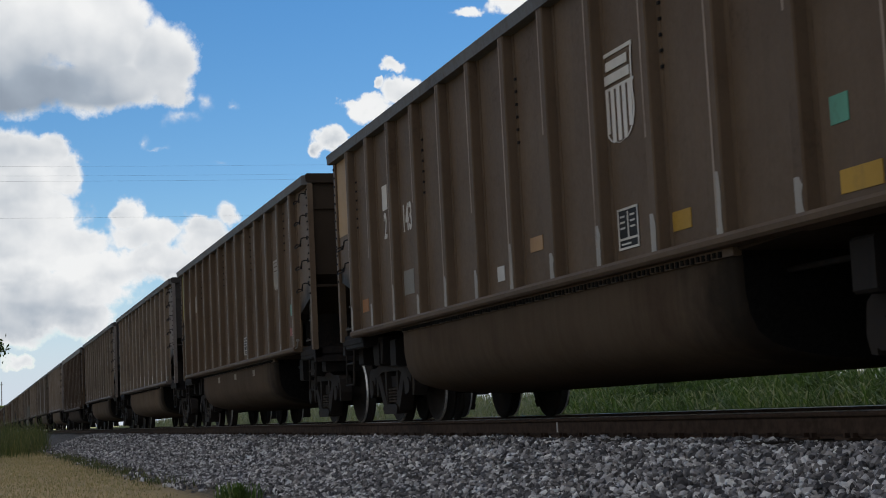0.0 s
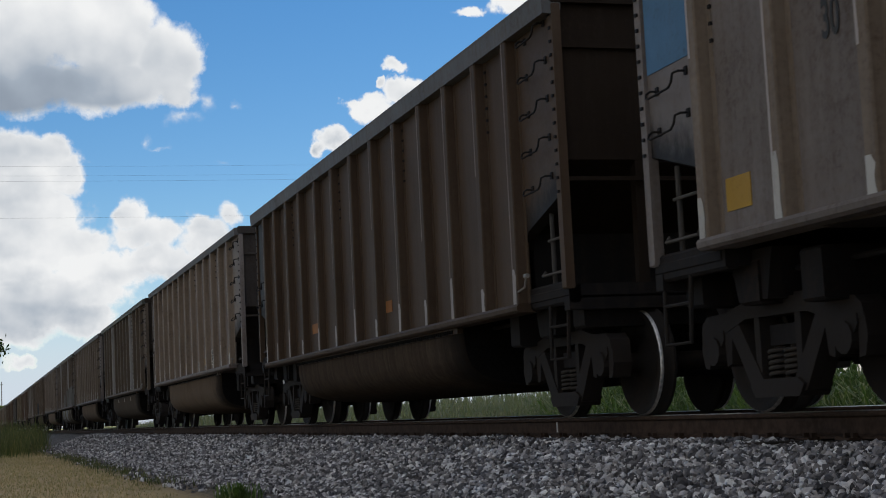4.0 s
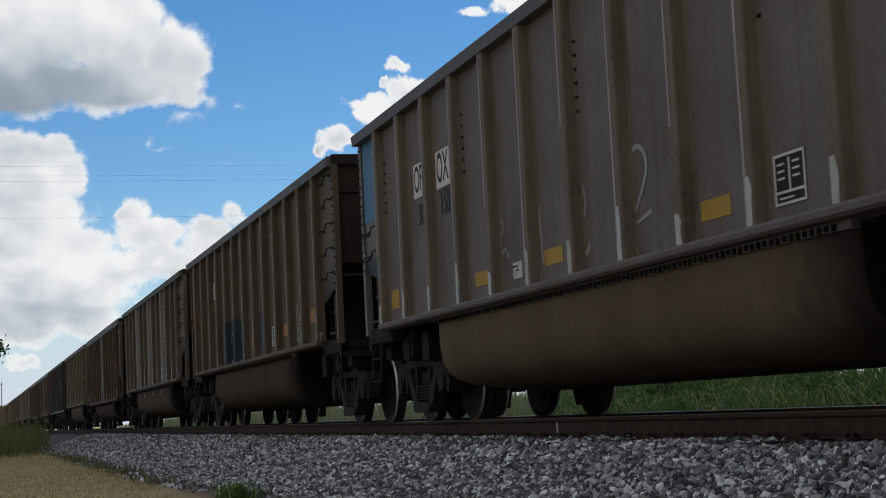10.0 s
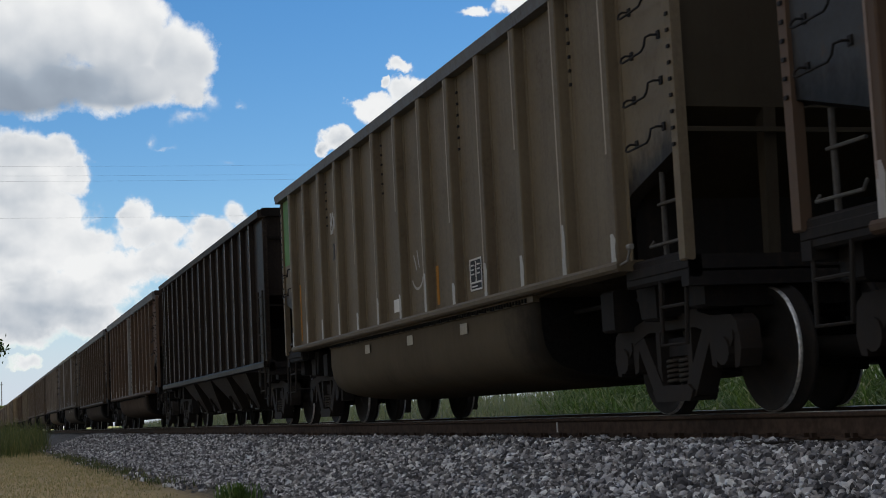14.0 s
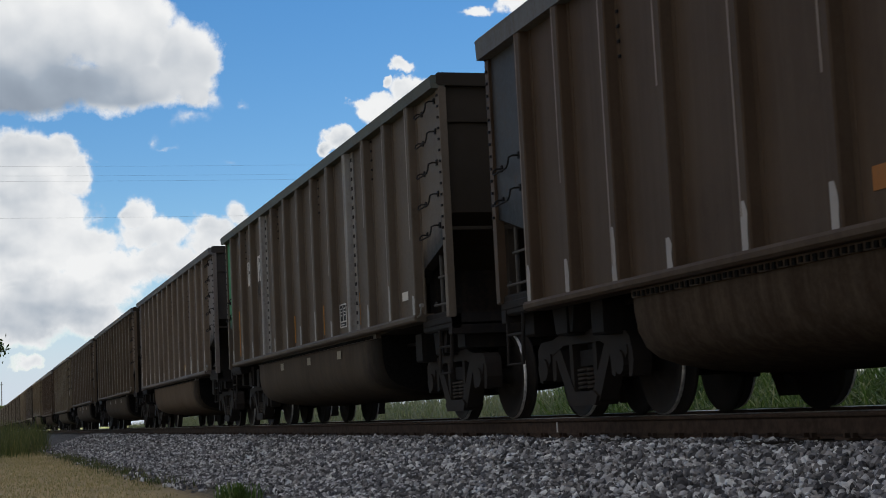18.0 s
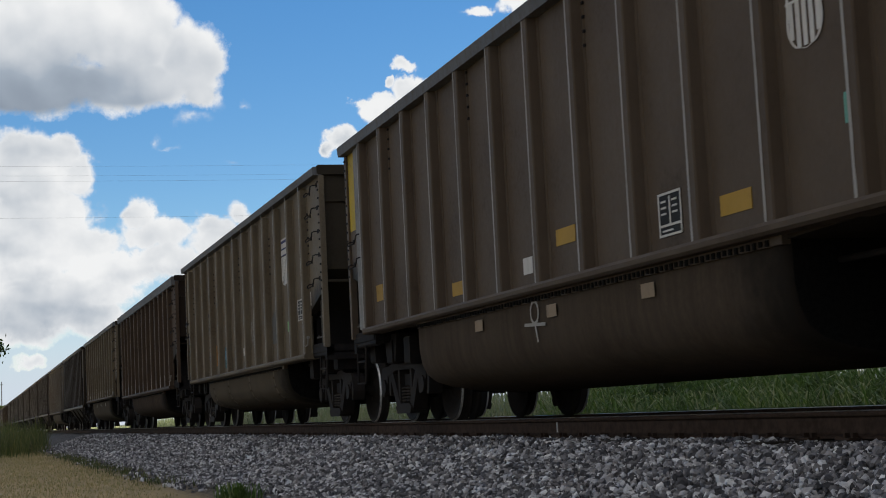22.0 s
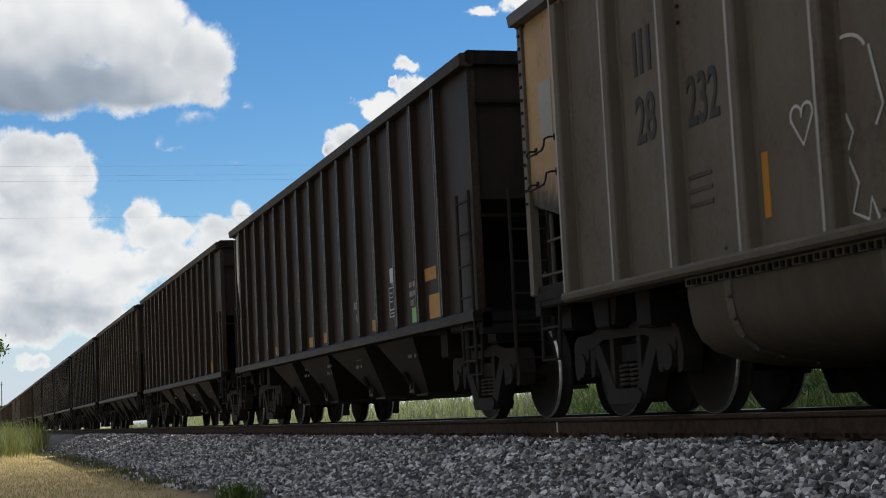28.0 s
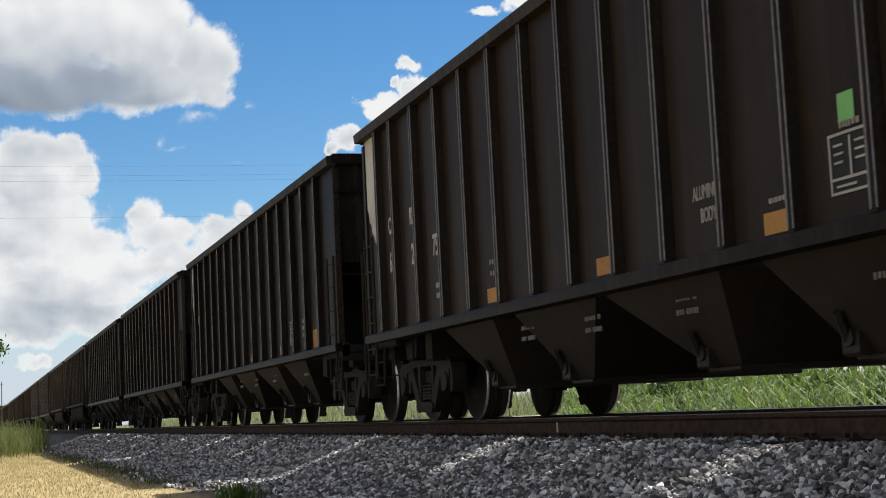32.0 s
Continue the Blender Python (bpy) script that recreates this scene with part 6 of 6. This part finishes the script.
def scatter_stones():
    rng = np.random.default_rng(4)
    vs, fs, k = [], [], 0
    for x0, x1, y0, y1, per, sz in ((-12, -6, -3.6, -0.9, 1300, 0.029), (-22, -12, -4.5, -0.9, 900, 0.032), (-36, -22, -4.5, -0.9, 470, 0.033), (-70, -36, -4.4, -0.9, 150, 0.042),
                                    (-24, -5, -0.6, 0.6, 160, 0.032), (-24, -5, 0.9, 3.4, 110, 0.034)):
        n = int((x1 - x0) * (y1 - y0) * per)
        p = np.stack([rng.uniform(x0, x1, n), rng.uniform(y0, y1, n), np.zeros(n)], 1)
        edge = 3.62 + 0.22 * np.sin(p[:, 0] * 0.9) * np.sin(p[:, 0] * 0.37 + 1.0)
        p = p[(np.abs(p[:, 1]) < edge) | ((rng.random(n) < 0.10) & (np.abs(p[:, 1]) < edge + 0.45))]
        p[:, 2] = [bed(y) for y in p[:, 1]]
        p[:, 2] += rng.uniform(-0.008, 0.028, len(p)) + 0.018 * np.sin(p[:, 0] * 2.3 + np.sin(p[:, 1] * 3.0))
        inside = (np.abs(p[:, 1]) < 1.32) & (np.abs((p[:, 0] + 60 + 0.26) % 0.52 - 0.26) < 0.13)
        p[inside, 2] -= 0.03
        v, f = stone_cloud(p, sz * (0.55 + 0.75 * rng.random(len(p)) ** 1.5), rng)
        vs.append(v)
        fs.append(f + k)
        k += len(v)
    ob = new("ballast", tri_mesh("ballast", np.concatenate(vs), np.concatenate(fs), STONE))
    tagged(ob, "loose grey crushed granite ballast along the track", "gravel", kind="stuff")
    shapes = []
    for i in range(12):
        v, f = stone_cloud(np.zeros((1, 3)), np.array([1.0]), rng)
        shapes.append(tri_mesh("stone", v, f, STONE))
    bedding = tagged(new("ballast_shoulder"), "single grey granite stones lying on the ballast slope", "gravel", kind="structure")
    for i in range(300):
        x, y = rng.uniform(-10.5, -6.0), rng.uniform(-3.0, -1.7)
        st = part("stone", shapes[i % 12], bedding, (x, y, bed(y) + 0.03))
        s = 0.028 * (0.8 + 0.7 * rng.random())
        st.scale = (s, s, s)
        st.rotation_euler = tuple(rng.uniform(0, 6.28, 3))


scatter_stones()


# ---- grasses ----
def blades(name, pos, height, width, lean, mat, label, category, rng):
    """Bent tapering blades, each of three quads' worth of triangles."""
    n = len(pos)
    ang = rng.uniform(0, 2 * np.pi, n)
    d = np.stack([np.cos(ang), np.sin(ang), np.zeros(n)], 1)
    side = np.stack([-np.sin(ang), np.cos(ang), np.zeros(n)], 1) * (width * (0.6 + 0.8 * rng.random(n)))[:, None]
    h = (height * (0.45 + 0.75 * rng.random(n)))[:, None]
    ln = (lean * (0.2 + rng.random(n)))[:, None]
    up = np.array([0, 0, 1.0])[None]
    a = pos
    b = pos + up * h * 0.45 + d * ln * h * 0.15
    c = pos + up * h * 0.82 + d * ln * h * 0.5
    t = pos + up * h * (0.98 - 0.25 * ln) + d * ln * h * 1.0
    v = np.stack([a - side, a + side, b - side * 0.9, b + side * 0.9, c - side * 0.55, c + side * 0.55, t], 1)
    f = np.array([[0, 1, 3], [0, 3, 2], [2, 3, 5], [2, 5, 4], [4, 5, 6]])[None] + (np.arange(n) * 7)[:, None, None]
    ob = new(name, tri_mesh(name, v.reshape(-1, 3), f.reshape(-1, 3), mat))
    return tagged(ob, label, category, kind="stuff")


def spread(rng, n, x0, x1, y0, y1, z=None, clump=0.0):
    x, y = rng.uniform(x0, x1, n), rng.uniform(y0, y1, n)
    if clump:
        keep = np.array([noise.noise((a * clump, b * clump, 3.0)) for a, b in zip(x, y)]) > rng.uniform(-0.5, 0.45, n)
        x, y = x[keep], y[keep]
    return np.stack([x, y, np.array([bed(b) for b in y]) if z is None else np.full(len(x), z)], 1)


G = np.random.default_rng(8)
p = spread(G, 36000, -42, -6, 4.0, 9.0, clump=0.8)
p = p[p[:, 0] > -27.0 - 2.5 * (p[:, 1] - 4.0) + G.normal(0, 0.6, len(p))]
blades("meadow_grass", p, np.full(len(p), 0.9), np.full(len(p), 0.015), np.full(len(p), 1.35), GREEN, "tall lush green grass beyond the track", "grass", G)
p = spread(G, 7000, -30, -6, 3.9, 6.5, clump=1.3)
blades("broadleaf_weeds", p, np.full(len(p), 0.6), np.full(len(p), 0.035), np.full(len(p), 1.8), GREEN, "low broad-leaved green weeds among the grass", "weeds", G)
p = spread(G, 34000, -130, -24, 4.2, 14.0, clump=0.4)
p = p[p[:, 0] < -26.0 - 2.5 * (p[:, 1] - 4.0) + G.normal(0, 1.2, len(p))]
blades("meadow_grass", p, np.full(len(p), 0.75), np.full(len(p), 0.020), np.full(len(p), 0.7), PALEGRASS, "pale dry seeding grass beyond the track", "grass", G)
p = spread(G, 42000, -70, -10, -8.0, -4.2)
p = p[p[:, 1] < -4.15 + 0.3 * np.sin(p[:, 0] * 0.8) * np.sin(p[:, 0] * 0.31) + G.normal(0, 0.10, len(p))]
blades("turf", p, np.full(len(p), 0.042), np.full(len(p), 0.0045), np.full(len(p), 1.2), DRY, "short straw-coloured dry turf beside the ballast", "grass", G)
p = spread(G, 52000, -96, -44, -8.5, -1.9, clump=0.7)
p = p[G.random(len(p)) < np.clip((-1.9 - 0.043 * (p[:, 0] + 96.0) - p[:, 1]) / 2.2, 0, 1) * np.clip((-44 - p[:, 0]) / 9.0, 0, 1)]
blades("weeds", p, 0.55 + 0.8 * G.random(len(p)) ** 2, np.full(len(p), 0.008), np.full(len(p), 1.1), WEED, "tall seeding roadside weeds and grasses", "weeds", G)
p = spread(G, 5200, -46, -19, -4.5, -3.5, clump=0.9)
p = p[G.random(len(p)) < np.exp(-((p[:, 1] + 4.0) / 0.24) ** 2)]
blades("verge_weeds", p, np.full(len(p), 0.10), np.full(len(p), 0.006), np.full(len(p), 1.3), WEED, "short dark weeds where turf meets stones", "weeds", G)
p = np.array([[-14.6, -3.98, bed(-3.98)]]) + np.stack([G.normal(0, 0.10, 160), G.normal(0, 0.10, 160), np.zeros(160)], 1)
blades("weed_tuft", p, np.full(len(p), 0.2), np.full(len(p), 0.009), np.full(len(p), 0.8), GREEN, "small green weed tuft growing out of the stones", "weeds", G)


# ---- trees, pole and cables ----
def leaf_cloud(centres, radius, per, size, rng):
    c = np.repeat(centres, per, axis=0)
    n = len(c)
    p = c + rng.normal(0, radius, (n, 3)) * np.array([1, 1, 0.7])
    a, b = rng.normal(size=(n, 3)), rng.normal(size=(n, 3))
    a /= np.linalg.norm(a, axis=1)[:, None]
    b = np.cross(a, b)
    b /= np.linalg.norm(b, axis=1)[:, None]
    s = (size * (0.6 + 0.8 * rng.random(n)))[:, None]
    v = np.stack([p - a * s, p + b * s * 0.45, p + a * s, p - b * s * 0.45], 1)
    f = np.array([[0, 1, 2], [0, 2, 3]])[None] + (np.arange(n) * 4)[:, None, None]
    return v.reshape(-1, 3), f.reshape(-1, 3)


def make_tree(x, y, h, spread_r, seed, label, leaf=0.12, per=45):
    rng = np.random.default_rng(seed)
    root = new("tree")
    root.location = (x, y, -0.6)
    tagged(root, label, "tree")
    s = Sh()
    s.bar((0, 0, 0), (0.1, 0.05, h * 0.45), h * 0.028, 9, h * 0.02)
    s.bar((0.1, 0.05, h * 0.45), (0, 0, h * 0.92), h * 0.02, 8, h * 0.004)
    tips = []
    for i in range(26):
        z = h * (0.42 + 0.55 * i / 26)
        a = i * 2.4 + rng.uniform(-0.3, 0.3)
        r = spread_r * max(0.15, 1.0 - ((z / h - 0.52) / 0.5) ** 2) * rng.uniform(0.75, 1.1)
        tip = (r * math.cos(a), r * math.sin(a), z + h * rng.uniform(-0.02, 0.08))
        s.bar((0.05, 0.02, z), tip, h * 0.007, 5, h * 0.002)
        for f in (0.45, 0.7, 0.9, 1.05):
            tips.append((tip[0] * f, tip[1] * f, z + (tip[2] - z) * f + rng.uniform(-0.1, 0.1)))
    part("trunk", s.mesh("trunk", [BARK]), root)
    v, f = leaf_cloud(np.array(tips), spread_r * 0.11, per, leaf, rng)
    part("crown", tri_mesh("crown", v, f, LEAF), root)
    return root


def make_shrubs():
    """Low leafy scrub on the bank beyond the track, in uneven clumps."""
    rng = np.random.default_rng(17)
    centres = []
    for i in range(46):
        y = rng.uniform(5.6, 8.5)
        x = rng.uniform(-25.0 - 2.4 * (y - 4.0), -9.0)
        h = rng.uniform(0.35, 0.95)
        for j in range(12):
            a, r = rng.uniform(0, 6.28), rng.uniform(0.0, 0.55)
            centres.append((x + r * math.cos(a), y + 0.6 * r * math.sin(a), bed(y) + h * rng.uniform(0.15, 1.0)))
    v, f = leaf_cloud(np.array(centres), 0.15, 46, 0.075, rng)
    tagged(new("scrub", tri_mesh("scrub", v, f, SHRUB)), "low dark green leafy scrub beyond the track", "bushes", kind="stuff")


make_shrubs()
make_tree(-60.0, -7.72, 6.6, 2.2, 3, "dark leafy tree standing beside the track", 0.08, 230)
for i, (x, y, h, r) in enumerate(((-420, -2, 7, 5), (-440, 6, 8, 5), (-400, -9, 7, 5), (-460, 16, 8, 6), (-380, -16, 7, 5), (-430, -24, 8, 6))):
    make_tree(x, y, h, r, 20 + i, "far leafy tree on the horizon", 0.7, 22)


def make_pole(x, y, h):
    root = new("utility_pole")
    root.location = (x, y, -0.6)
    tagged(root, "thin grey utility pole in the distance", "pole")
    s = Sh()
    s.bar((0, 0, 0), (0, 0, h), 0.11, 10, 0.07)
    part("mast", s.mesh("mast", [BARK]), root)
    s = Sh()
    s.box(-0.06, 0.06, -0.35, 0.35, h - 0.7, h - 0.58, 0.02)
    part("crossarm", s.mesh("crossarm", [BARK]), root)


make_pole(-340.0, 0.05, 11.0)


def make_cable(a, b, sag, r):
    s = Sh()
    pts = [Vector(a).lerp(Vector(b), i / 24) - Vector((0, 0, sag * 4 * (i / 24) * (1 - i / 24))) for i in range(25)]
    s.path([tuple(q) for q in pts], r, 5)
    tagged(new("power_line", s.mesh("power_line", [CABLE], False)), "thin dark overhead power cable against the sky", "cable", "overhead cables")


for z, r in ((19.9, 0.004), (19.2, 0.004), (18.8, 0.005), (16.1, 0.005)):
    make_cable((-118.0, -40.0, z), (-112.0, 60.0, z - 0.4), 0.6, r)


# ---- what moves ----
def motions():
    for k, car in TRAIN:
        x0 = -20.804 + HALF - PITCH * k + (OFFSET[k] if 0 <= k < len(OFFSET) else -0.66 if k > 0 else 0.2)
        walk(car, [(0.0, pose(x0, 0, 0)), (32.0, pose(x0 + SPEED * 32.0, 0, 0))])
    turn = math.degrees(SPEED / 0.457) / FPS
    for g, sets in WHEELS.items():
        first = sets[0]
        walk(first, [(i / FPS, pose(g * 0.889, 0, 0.457, 0, turn * i, 0)) for i in range(int(32 * FPS) + 1)])
        for w in sets[1:]:
            w.rotation_mode = "QUATERNION"
            w.animation_data_create()
            w.animation_data.action = first.animation_data.action
            w.animation_data.action_slot = first.animation_data.action_slot
    walk(sky_dome, [(0.0, pose(*EYE, 0, 0, 0.30)), (32.0, pose(*EYE, 0, 0, -0.30))])
    walk(big_cloud, [(0.0, pose(*EYE, 0, 0, 0.75)), (32.0, pose(*EYE, 0, 0, -0.75))])
    walk(sun_cloud, [(0.0, pose(*EYE, 0, 0, 2.0)), (32.0, pose(*EYE, 0, 0, -10.18))])


motions()
